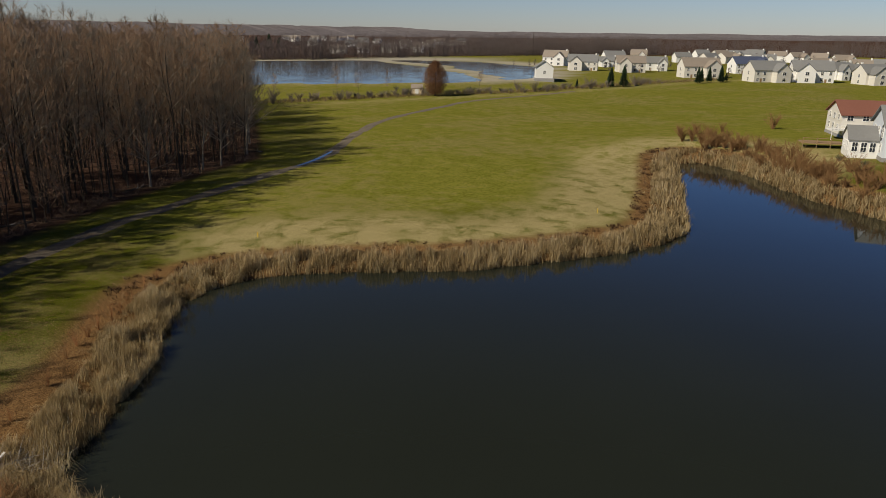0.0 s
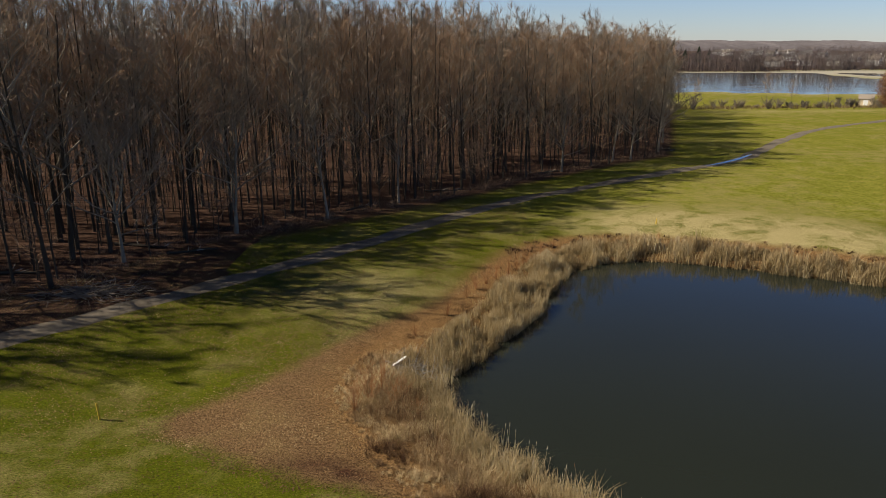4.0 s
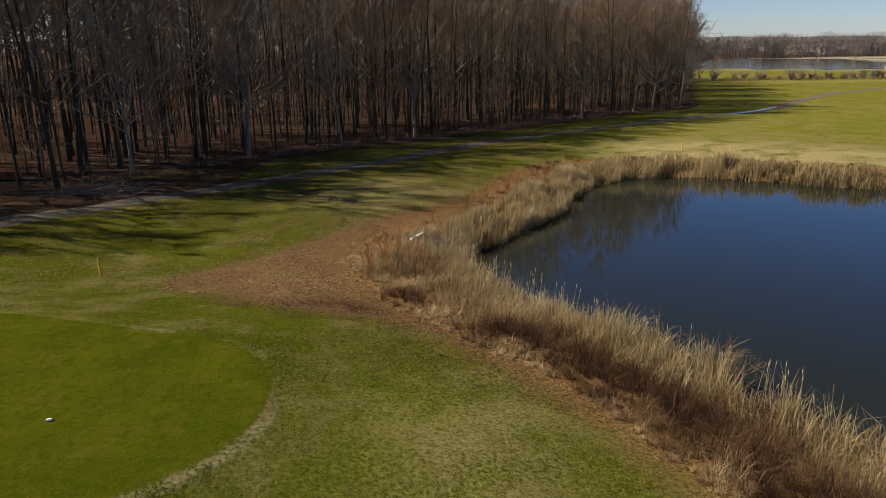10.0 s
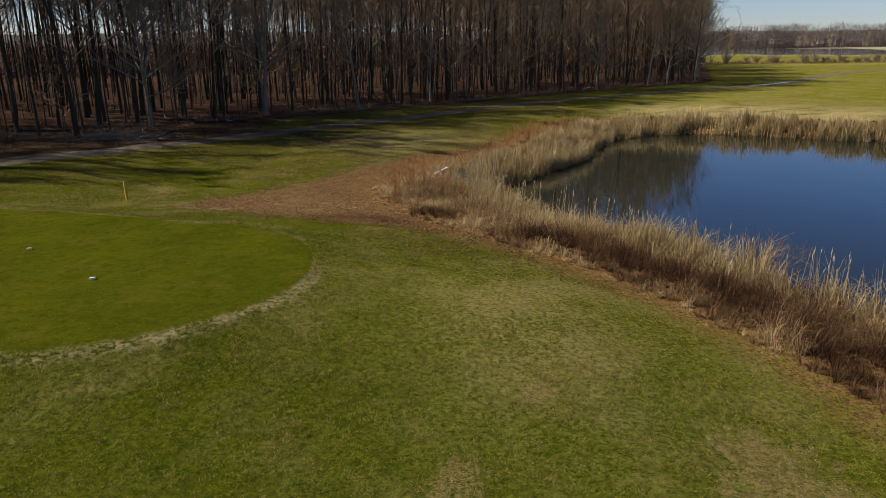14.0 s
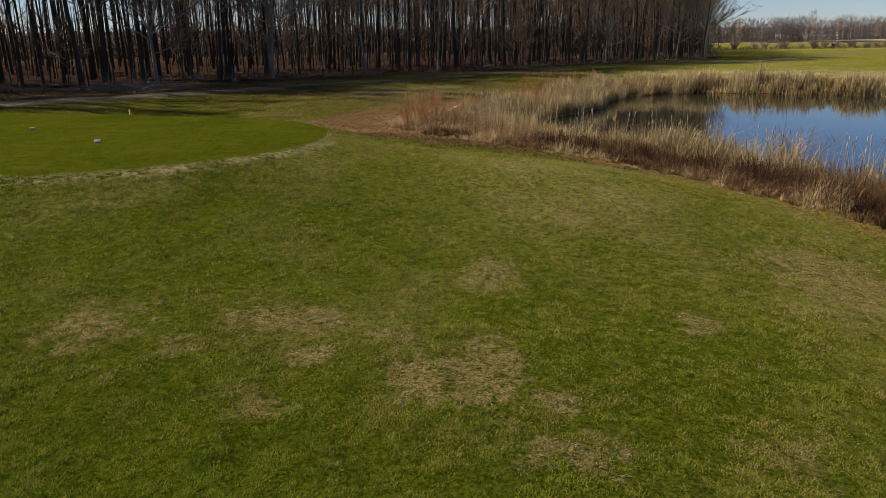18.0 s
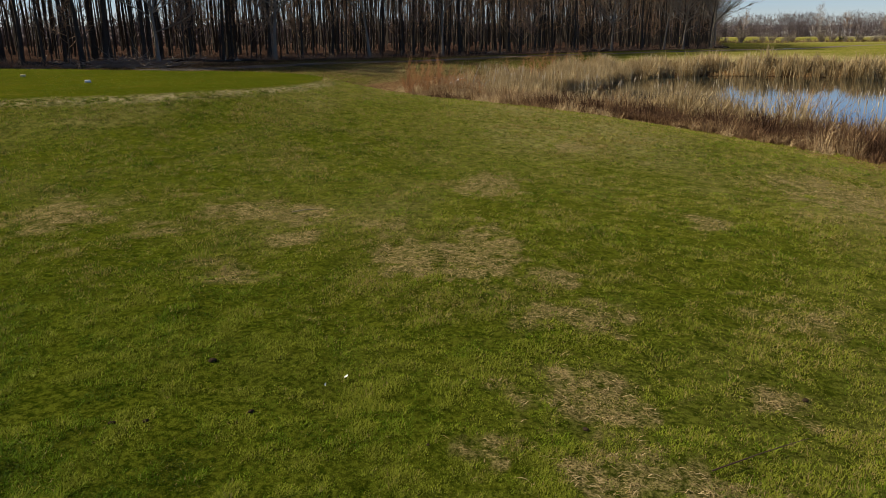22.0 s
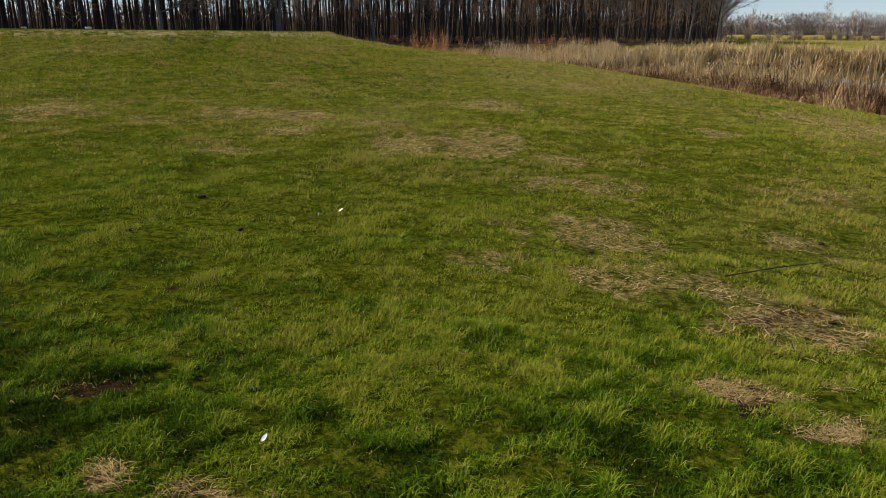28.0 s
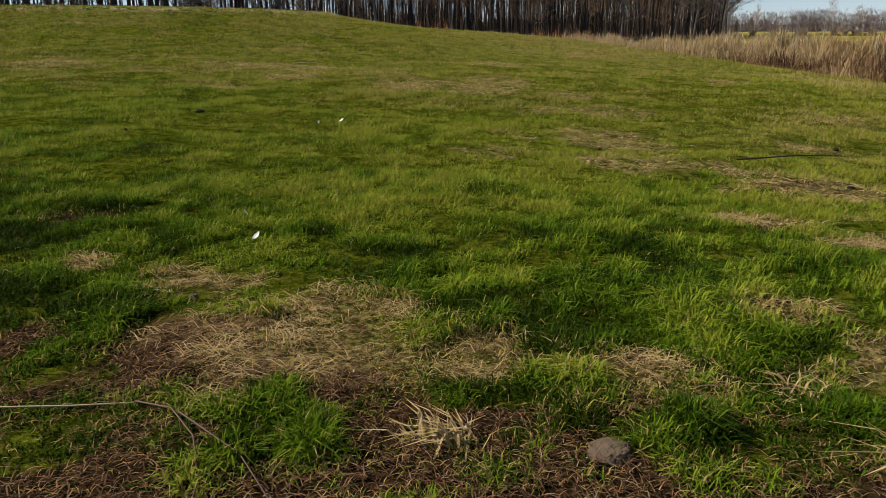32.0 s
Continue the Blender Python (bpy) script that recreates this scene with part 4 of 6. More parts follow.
rg = np.random.default_rng(21)
field("cattail_reeds", "dense dry tan cattail leaves along the pond bank", "reeds", MAT_REED,
      reeds(rg, 330000, -6, 17, 44, 76, -0.7, 3.9, 0.016, 1.6, 1.3, 0.0, 0.4),
      reeds(rg, 240000, -3, 18, 4, 45, -0.4, 2.9, 0.013, 1.5, 0.7, -0.06, 0.9, 0.75, 0.42),
      reeds(rg, 280000, 16, 78, 52, 80, -0.6, 4.6, 0.026, 1.8, 1.5),
      reeds(rg, 200000, 70, 135, 40, 106, -0.5, 5.0, 0.06, 1.7, 2.5))


def tussocks(rng, n, x0, x1, y0, y1, low, high, each, tall, wide, tone, spread=0.3):
    """Clumps whose leaves arch outwards from one root."""
    cx, cy = scatter(rng, n, x0, x1, y0, y1)
    d = signed(cx, cy, POND) + 1.6 * (fnoise(cx, cy, 4, 60) - 0.5)
    keep = (d > low) & (d < high)
    cx, cy, d = cx[keep], cy[keep], d[keep]
    m = len(cx)
    big = rng.uniform(0.35, 1.25, m) * (0.4 + 1.1 * fnoise(cx, cy, 1.3, 62)) * step(high + 0.5, high - 1.2, d) ** 0.6
    hue = tone + 0.42 * step(29, 36, cy) * step(50, 46, cy) - 0.2 * step(5, 9, cx) * step(40, 34, cy) + 2.1 * (fnoise(cx, cy, 2.4, 63) - 0.5) + rng.normal(0, 0.12, m)
    hue = hue - 0.4 * np.exp(-(((d - 4.3) / 0.9) ** 2)) * step(-1, 3, cx) * step(50, 44, cy)
    big = big * (1 - 0.35 * step(3.2, 5.0, d))
    k = np.repeat(np.arange(m), each)
    a = rng.uniform(0, 6.28, len(k))
    o = spread * np.sqrt(rng.random(len(k))) * big[k]
    x, y = cx[k] + np.cos(a) * o, cy[k] + np.sin(a) * o
    z = np.maximum(height(cx, cy), -0.1)[k] - 0.04
    return blades(x, y, z, tall * big[k] * rng.uniform(0.5, 1.1, len(k)), wide * rng.uniform(0.5, 1.3, len(k)), rng.uniform(0.2, 1.3, len(k)), a + rng.normal(0, 0.9, len(k)), hue[k] + rng.normal(0, 0.13, len(k)), 0.45)


field("bank_weeds", "dead red-brown weeds and straw tussocks on the bank", "weeds", MAT_WEED,
      tussocks(rg, 8000, -8, 18, 4, 46, 1.4, 6.4, 44, 1.2, 0.008, 0.4, 0.26),
      tussocks(rg, 1500, -8, 18, 6, 46, 5.4, 7.0, 40, 0.3, 0.008, 0.75, 0.5),
      tussocks(rg, 1500, -8, 16, 44, 80, 3.4, 6.0, 30, 0.4, 0.012, 0.5, 0.5),
      tussocks(rg, 6500, 8, 135, 52, 112, 4.0, 7.6, 14, 0.8, 0.05, 0.12, 0.7))

# near turf: thickest at the spot where the flight ends
def turf(rng, n, near, far, left=-0.66, right=0.62):
    dist = near * (far / near) ** rng.random(n)
    way = rng.uniform(left, right, n)
    x, y = -1.67 + dist * np.sin(way), -1.1 + dist * np.cos(way)
    straw, worn = straw_at(x, y), bare_at(x, y)
    t = tee_sd(x, y)
    tuft = np.zeros(n)
    for sx, sy, a, b in TUFTS:
        tuft = np.maximum(tuft, np.exp(-(((x - sx) / a) ** 2 + ((y - sy) / b) ** 2)))
    sprig = step(0.62, 0.74, vnoise(x, y, 0.11, 81)) * step(1.7, 0.9, y)
    straw, worn = straw * (1 - 0.8 * tuft) * (1 - 0.6 * sprig), worn * (1 - 0.85 * tuft) * (1 - 0.4 * sprig)
    close = step(1.7, 0.9, y)
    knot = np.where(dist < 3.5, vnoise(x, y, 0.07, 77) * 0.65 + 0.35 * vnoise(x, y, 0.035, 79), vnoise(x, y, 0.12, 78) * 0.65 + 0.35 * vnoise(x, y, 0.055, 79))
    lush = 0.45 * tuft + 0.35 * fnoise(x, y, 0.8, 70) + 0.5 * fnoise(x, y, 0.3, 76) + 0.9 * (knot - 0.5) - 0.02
    thin = (1 - (0.45 + 0.51 * close) * straw) * (1 - (0.5 + 0.48 * close) * worn)
    keep = (rng.random(n) < thin * (0.12 + 1.55 * lush) * step(far, far * 0.6, dist) * step(near, near * 1.3, dist)) & (t > 0.1) & (signed(x, y, POND) > 5.6)
    x, y, straw, worn, lush, dist, tuft, knot, close = (q[keep] for q in (x, y, straw, worn, lush, dist, tuft, knot, close))
    m = len(x)
    h = (0.03 + 0.0009 * dist) * rng.uniform(0.4, 1.3, m) * (0.1 + 1.9 * np.clip(lush, 0, 1.4)) * (1 - 0.5 * straw) * (1 - 0.5 * worn)
    wide = (0.0011 * (dist / 1.3) ** 0.8 + 0.0005 * step(2.4, 1.4, dist)) * rng.uniform(0.6, 1.3, m)
    green = step(6.2, 3.4, y + 1.6 * (fnoise(x, y, 1.6, 73) - 0.5)) * step(1.5, -0.8, x)
    # tint also holds painted light: dark hollows and left side, sunlit middle
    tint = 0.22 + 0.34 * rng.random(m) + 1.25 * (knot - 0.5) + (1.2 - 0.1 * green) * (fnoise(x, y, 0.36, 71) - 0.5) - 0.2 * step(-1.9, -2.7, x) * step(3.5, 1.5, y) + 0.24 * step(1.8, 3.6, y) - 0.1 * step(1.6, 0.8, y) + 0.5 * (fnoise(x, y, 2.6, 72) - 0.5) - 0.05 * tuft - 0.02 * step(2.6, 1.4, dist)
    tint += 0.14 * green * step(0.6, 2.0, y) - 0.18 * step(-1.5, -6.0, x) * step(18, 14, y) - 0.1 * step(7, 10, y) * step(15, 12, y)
    pale = 0.05 + 0.14 * (1 - green) + 1.3 * (1 - 0.7 * green) * np.clip(fnoise(x, y, 1.1, 74) - 0.45, 0, 1) + 1.2 * (1 - 0.8 * green) * np.clip(fnoise(x, y, 0.3, 75) - 0.45, 0, 1)
    pale = pale * (1 - 0.6 * green) + 0.25 * np.exp(-(((x - 0.8) / 3.2) ** 2 + ((y - 17) / 5.0) ** 2))
    tint = np.where(rng.random(m) < pale * (1 - 0.7 * close) + 0.95 * straw + 0.4 * worn, 0.69 + (0.19 + 0.12 * straw) * rng.random(m), np.minimum(tint, 0.66))
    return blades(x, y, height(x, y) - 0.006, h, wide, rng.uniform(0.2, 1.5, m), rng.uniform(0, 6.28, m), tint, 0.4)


def fine_turf(rng, n, near, far, left=-0.66, right=0.62):
    """Farther turf: one slim triangle a blade."""
    v, t, tint = turf(rng, n, near, far, left, right)
    v, tint = v.reshape(-1, 5, 3)[:, [0, 1, 4]].reshape(-1, 3), tint.reshape(-1, 5)[:, :3].ravel()
    return v, np.arange(len(v)).reshape(-1, 3), tint


def straw_mat(rng, n, x0, x1, y0, y1, long, wide):
    """Dead blades lying flat in the bare spots."""
    x, y = scatter(rng, n, x0, x1, y0, y1)
    dry = straw_at(x, y)
    heap = vnoise(x, y, 0.24, 35) * 0.6 + vnoise(x, y, 0.09, 36) * 0.4
    keep = rng.random(n) < (dry * 1.1 - 0.1) * step(0.4, 0.66, vnoise(x, y, 0.07, 33) * 0.6 + vnoise(x, y, 0.022, 34) * 0.4 + 0.1) * (0.1 + 0.9 * step(0.33, 0.6, heap))
    x, y, heap = x[keep], y[keep], heap[keep]
    m = len(x)
    old = rng.random(m) < 0.55 - 0.5 * step(0.4, 0.65, heap)
    a = rng.normal(-0.2, 0.75, m) + np.where(rng.random(m) < 0.5, 0, np.pi)
    v, t, tint = blades(x, y, height(x, y) + rng.uniform(0.0, 0.012, m), long * rng.uniform(0.3, 0.6, m) * 0.25, wide * rng.uniform(0.6, 1.2, m), np.full(m, 4.5), a, np.where(old, 0.78 + 0.08 * rng.random(m), 0.88 + 0.12 * rng.random(m)), 0.18)
    return v, t, tint


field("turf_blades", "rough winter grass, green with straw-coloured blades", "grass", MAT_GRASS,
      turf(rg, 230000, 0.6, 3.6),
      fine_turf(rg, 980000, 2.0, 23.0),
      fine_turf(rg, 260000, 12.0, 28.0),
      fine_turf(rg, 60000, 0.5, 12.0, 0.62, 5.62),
      straw_mat(rg, 150000, -3.2, 0.4, -0.4, 1.5, 0.1, 0.0009),
      straw_mat(rg, 120000, -9, 6, 1.5, 12, 0.12, 0.003))


# tufts and fallen leaves on the lawn between tee, pond and woods
def lawn(rng, n):
    x, y = scatter(rng, n, -46, 12, 21, 92)
    d, w = signed(x, y, POND), -signed(x, y, WOODS)
    keep = (d > 6.3) & (w < 0.5) & (tee_sd(x, y) > 0.4) & (rng.random(n) < np.clip(1.5 - y / 90, 0, 1) * (0.3 + 1.1 * fnoise(x, y, 1.4, 44)))
    x, y = x[keep], y[keep]
    road = np.min(np.hypot(x[:, None] - ROUTE[None, ::3, 0], y[:, None] - ROUTE[None, ::3, 1]), 1)
    drift = signed(x, y, LEAFY) + 3 * (fnoise(x, y, 3, 45) - 0.5)
    return x, y, drift, road


x, y, drift, road = lawn(rg, 330000)
ok = (road > 1.25) & (drift > 0.0)
x, y = x[ok], y[ok]
m = len(x)
v, t, tint = blades(x, y, hz(x, y) - 0.01, rg.uniform(0.03, 0.09, m), rg.uniform(0.006, 0.018, m), rg.uniform(0.2, 1.4, m), rg.uniform(0, 6.28, m),
                    np.where(rg.random(m) < 0.06 + 0.1 * step(34, 42, y), 0.7 + 0.15 * rg.random(m), 0.0 + 0.5 * rg.random(m) + 0.5 * (fnoise(x, y, 5, 46) - 0.5)))
v, tint = v.reshape(-1, 5, 3)[:, [0, 1, 4]].reshape(-1, 3), tint.reshape(-1, 5)[:, :3].ravel()
field("lawn_tufts", "rough lawn tufts, green with straw-coloured blades", "grass", MAT_GRASS, (v, np.arange(len(v)).reshape(-1, 3), tint))
x, y, drift, road = lawn(rg, 520000)
ok = (drift < 1.0) | ((rg.random(len(x)) < np.clip(0.12 + 0.4 * step(0.4, 0.6, fnoise(x, y, 9, 47)) + 0.5 * step(33, 40, y) * step(0.3, 0.55, fnoise(x, y, 6, 49)), 0, 1)) & (road > 1.5))
x, y = x[ok], y[ok]
m = len(x)
c = np.column_stack([x, y, hz(x, y) + rg.uniform(0.01, 0.06, m)])
a, s = rg.uniform(0, 6.28, m), rg.uniform(0.024, 0.055, m)
u = np.column_stack([np.cos(a), np.sin(a), rg.normal(0, 0.35, m)]) * s[:, None]
w = np.column_stack([-np.sin(a), np.cos(a), rg.normal(0, 0.35, m)]) * (s * 0.6)[:, None]
v = np.stack([c - u, c + w, c + u * 1.1, c - w], 1).reshape(-1, 3)
k = np.arange(m)[:, None] * 4
tone = np.clip((0.85 - 0.45 * step(34, 31, y)) * rg.random(m) + 0.5 * (fnoise(x, y, 2.0, 48) - 0.5), 0, 1)
field("fallen_leaves", "drift of dry brown fallen leaves on the grass", "leaves", MAT_WEED, (v, np.concatenate([k + (0, 1, 2), k + (0, 2, 3)]), np.repeat(tone, 4)))

# short dead bits lying over the bare soil
x, y = scatter(rg, 130000, -3.1, -0.2, -0.5, 1.0)
ok = rg.random(len(x)) < 0.9 * bare_at(x, y) + 0.4 * straw_at(x, y) + 0.01
x, y = x[ok], y[ok]
m = len(x)
field("dead_thatch", "crumbled brown dead grass over bare soil", "thatch", MAT_WEED, blades(
    x, y, hz(x, y) + rg.uniform(0.0, 0.01, m), rg.uniform(0.002, 0.008, m), rg.uniform(0.0005, 0.0012, m), rg.uniform(2.5, 5.0, m), rg.uniform(0, 6.28, m), rg.uniform(0, 0.85, m) ** 2.2, 0.15))

# pale tufts along the collar of the tee
x, y = scatter(rg, 260000, -40, -4, 10, 24)
s = tee_sd(x, y)
ok = (s > 0.02) & (s < 0.5) & (rg.random(len(x)) < 0.06 + 3.5 * np.clip(fnoise(x, y, 0.8, 57) - 0.5, 0, 1))
x, y = x[ok], y[ok]
m = len(x)
field("collar_tufts", "bleached straw tufts along the edge of the tee", "grass", MAT_GRASS, blades(
    x, y, hz(x, y) - 0.01, rg.uniform(0.04, 0.1, m), rg.uniform(0.002, 0.0045, m), rg.uniform(0.8, 2.4, m), rg.uniform(0, 6.28, m), np.where(rg.random(m) < 0.75, rg.uniform(0.74, 1.0, m), rg.uniform(0.1, 0.5, m)), 0.3))

# close-cut grass of the tee
x, y = scatter(rg, 190000, -30, -5, 12, 28)
ok = (tee_sd(x, y) < 0.0) & (rg.random(len(x)) < 0.3 + 0.8 * fnoise(x, y, 1.1, 58))
x, y = x[ok], y[ok]
m = len(x)
v, t, tint = blades(x, y, hz(x, y) - 0.002, rg.uniform(0.008, 0.022, m), rg.uniform(0.004, 0.012, m), rg.uniform(0.3, 1.6, m), rg.uniform(0, 6.28, m),
                    np.where(rg.random(m) < 0.08, 0.75, 0.14 + 0.32 * rg.random(m) + 0.3 * (fnoise(x, y, 1.6, 59) - 0.5)))
v, tint = v.reshape(-1, 5, 3)[:, [0, 1, 4]].reshape(-1, 3), tint.reshape(-1, 5)[:, :3].ravel()
field("tee_grass", "close-cut green grass of the tee", "grass", MAT_GRASS, (v, np.arange(len(v)).reshape(-1, 3), tint))

# ---- small things on the course ----
def stake(x, y, tall, mat, label):
    root = thing("marker_stake", label, "stake", "course stakes", at=pose(x, y, float(hz(x, y)[0]), 2, -3, 40))
    bm = box(-0.05, 0.05, -0.05, 0.05, -0.2, tall, 0.008)
    part("post", bm, mat, root)
    bm = bmesh.new()
    bmesh.ops.create_cone(bm, cap_ends=True, segments=4, radius1=0.066, radius2=0.006, depth=0.06, matrix=Matrix.Translation((0, 0, tall + 0.03)) @ Matrix.Rotation(radians(45), 4, "Z"))
    part("tip", bm, mat, root)


stake(-19.2, 37.4, 1.08, MAT_YELLOW, "faded yellow wooden hazard stake in the turf")
stake(27.0, 81.6, 0.65, MAT_YELLOW, "faded yellow wooden hazard stake beyond the pond")
stake(72.0, 69.2, 0.65, MAT_YELLOW, "faded yellow wooden hazard stake beyond the pond")


def tee_marker(x, y, turn, mat, label):
    root = thing("tee_marker", label, "tee marker", "tee markers", at=pose(x, y, float(hz(x, y)[0]) + 0.004, 0, 0, turn))
    part("block", box(-0.075, 0.075, -0.04, 0.04, 0.0, 0.065, 0.018), mat, root, smooth=True)
    bm = bmesh.new()
    bmesh.ops.create_cone(bm, cap_ends=True, segments=8, radius1=0.012, radius2=0.003, depth=0.1, matrix=Matrix.Translation((0, 0, -0.05)))
    part("spike", bm, MAT_STEEL, root)


MAT_STEEL = plain("dull steel", (0.35, 0.35, 0.35), 0.4, 0.5, 0.15, 20, 0.9)
tee_marker(-11.48, 18.06, 15, MAT_WHITE, "white block tee marker on the mown tee")
tee_marker(-15.01, 21.09, 25, plain("pale yellow paint", (0.7, 0.62, 0.35), 0.5, 0.3, 0.15, 15), "pale yellow block tee marker on the mown tee")

# washed-up board and brush at the pond's inner corner
MAT_DEAD = plain("weathered grey wood", (0.36, 0.32, 0.27), 0.85, 0.2, 0.3, 8, relief=0.3)
zc = float(hz(-2.0, 44.0)[0])
board = thing("washed_up_board", "weathered pale board propped on a heap of dead brush", "board", at=pose(-2.0, 44.1, zc + 0.72, 0, -14, 42))
part("plank", box(-0.6, 0.6, -0.08, 0.08, 0.0, 0.04, 0.008), MAT_WHITE, board)
part("cleat", box(-0.5, -0.43, -0.11, 0.11, -0.04, 0.0, 0.004), MAT_DEAD, board)
pile = Sticks()
pr = np.random.default_rng(5)
for _ in range(170):
    a = np.array([pr.normal(-1.2, 0.9), pr.normal(43.8, 0.8), 0])
    a[2] = max(0, float(hz(a[0], a[1])[0])) + pr.uniform(0, 0.7)
    d = pr.normal(0, 1, 3) * (1, 1, 0.45)
    b = a + unit(d) * pr.uniform(0.6, 1.8)
    mid = (a + b) / 2 + pr.normal(0, 0.08, 3)
    pile.tube([a, mid, b], [0.022, 0.016, 0.006], 4)
thing("brushwood", "tangle of bleached grey branches at the water's edge", "brushwood", data=pile.mesh("brushwood", MAT_DEAD))
pile = Sticks()
for _ in range(260):
    a = np.array([pr.normal(-28.6, 2.2), pr.normal(57.2, 1.1), 0])
    a[2] = float(hz(a[0], a[1])[0]) + pr.uniform(0, 0.5)
    b = a + unit(pr.normal(0, 1, 3) * (1.4, 1, 0.35)) * pr.uniform(0.8, 2.6)
    pile.tube([a, (a + b) / 2 + pr.normal(0, 0.12, 3), b], [0.03, 0.02, 0.006], 4)
thing("brushwood", "heap of fallen dead branches at the wood's edge", "brushwood", data=pile.mesh("brushwood", MAT_TWIG))


def log(x, y, turn, long, r):
    root = thing("fallen_log", "fallen weathered log on the leaf litter", "log", "fallen logs", at=pose(x, y, float(hz(x, y)[0]) + r * 0.8, 0, 0, turn))
    st = Sticks()
    s = np.linspace(-0.5, 0.5, 7)
    st.tube(np.column_stack([s * long, pr.normal(0, 0.06, 7), pr.normal(0, 0.03, 7)]), r * np.linspace(1, 0.55, 7), 8)
    child("stem", st.mesh("stem", MAT_BARK, True), root)
    for k in range(4):
        st = Sticks()
        b = np.array([long * pr.uniform(-0.1, 0.45), 0, 0])
        st.tube([b, b + unit(pr.normal(0, 1, 3) * (0.8, 1, 0.3) + (0.5, 0, 0.4)) * 0.9], [r * 0.35, 0.01], 5)
        child("snag", st.mesh("snag", MAT_DEAD), root)


for x, y, a, l, r in [(-24, 70, 20, 5, 0.16), (-30, 72, -15, 6, 0.2), (-9, 90, 50, 4.5, 0.14), (20, 116, 35, 5, 0.15), (47, 141, -20, 4, 0.2), (-38, 63, 5, 5, 0.18), (2, 101, 10, 5, 0.15)]:
    log(x, y, a, l, r)

# ---- shrubs ----
def shrub(seed, name, label, mat, tall, wide, stems, twigs, r=0.012, group="shrubs"):
    rng = np.random.default_rng(seed)
    root = thing(name, label, "shrub", group)
    a, b = Sticks(), Sticks()
    for _ in range(stems):
        t = rng.uniform(0, 6.28)
        o = np.array([math.cos(t), math.sin(t), 0])
        foot = o * rng.uniform(0, 0.12) * wide + (0, 0, -0.05)
        top = o * rng.uniform(0.2, 1.0) * wide + (0, 0, tall * rng.uniform(0.55, 1.0))
        mid = (foot + top) / 2 + rng.normal(0, 0.06 * wide, 3) - o * 0.12 * wide
        a.tube([foot, mid, top], [r * 2, r * 1.3, r * 0.4], 4)
        f = rng.uniform(0.25, 1, twigs)[:, None]
        at = np.where(f < 0.5, foot + (mid - foot) * 2 * f, mid + (top - mid) * (2 * f - 1))
        way = rng.normal(0, 0.6, (twigs, 3)) + o * 0.4 + (0, 0, 0.9)
        b.spikes(at, at + way * rng.uniform(0.08, 0.28, twigs)[:, None] * tall * 0.6, r * 0.8)
    child("stem", a.mesh("stem", MAT_TWIG if mat not in (MAT_RED, MAT_THICKET) else mat), root)
    child("crown", b.mesh("crown", mat), root)
    return root


MAT_THICKET = plain("tan-brown bare shoots", (0.22, 0.125, 0.055), 0.85, 0.1, 0.35, 0.7)
MAT_RED = plain("rust-red shoots", (0.36, 0.18, 0.075), 0.8, 0.15, 0.35, 2.0)
WILLOW = shrub(80, "red_shrub", "rust-red twiggy shrub among the bank reeds", MAT_RED, 1.9, 1.1, 16, 14, 0.007, "red bank shrubs")
BARE = shrub(81, "bare_shrub", "bare grey-brown shrub rising from the reeds", MAT_THICKET, 2.5, 1.6, 20, 18, 0.008, "bare bank shrubs")
THICKET = shrub(82, "thicket_shrub", "brown bare thicket shrub on the pond's far bank", MAT_THICKET, 3.4, 2.4, 32, 22, 0.03, "thicket shrubs")
HEDGE = shrub(83, "hedgerow_shrub", "bare brown hedgerow shrub on dry grass", MAT_TWIG, 3.2, 2.6, 30, 22, 0.026, "hedgerow shrubs")
LOW = shrub(84, "low_shrub", "low dense dark shrub in the hedgerow", plain("dull evergreen leaves", (0.06, 0.065, 0.03), 0.8, 0.15, 0.35, 2), 2.4, 1.9, 26, 30, 0.06, "hedgerow shrubs")


def plant(kind, x, y, s=1.0, first=False):
    m = pose(x, y, max(0.0, float(hz(x, y)[0])) - 0.02, 0, 0, pr.uniform(0, 360))
    ob = kind if first else copy_thing(kind, m)
    ob.matrix_world = m
    ob.scale = (s, s, s * pr.uniform(0.85, 1.15))


for i, (x, y, s) in enumerate([(-3.6, 39.5, 1.15), (-4.4, 38.2, 1.1), (-3.9, 41.2, 1.1), (-3.0, 40.4, 1.2), (-4.6, 39.8, 1.0), (-2.2, 39.2, 1.1), (-2.9, 42.0, 1.0), (-1.5, 40.5, 0.9), (-0.6, 38.2, 0.8), (1.5, 53.5, 0.8), (4.2, 59.6, 1.0), (6.2, 62.6, 1.1), (7.6, 64.4, 1.05), (9.5, 67, 1.0), (11.5, 70, 1.0), (5.2, 61.2, 1.0), (8.6, 65.8, 0.9), (-1.0, 49.5, 0.7),
                                (3.2, 57.5, 0.7), (13.5, 73.5, 0.7), (19, 75, 0.6), (25.5, 76, 0.7)]):
    plant(WILLOW, x, y, s, i == 0)
for i, (x, y, s) in enumerate([(10.2, 24.2, 1.0), (4.4, 29.0, 0.6), (13.5, 19.5, 0.7)]):
    plant(BARE, x, y, s, i == 0)
first = True
for k in range(80):
    t = k / 79
    x, y = 136 - 18 * t + pr.normal(0, 2.2), 101 - 48 * t + pr.normal(0, 2.5)
    if signed(np.array([x]), np.array([y]), POND)[0] > 3.0:
        plant(THICKET, x, y, pr.uniform(0.6, 1.05), first)
        first = False
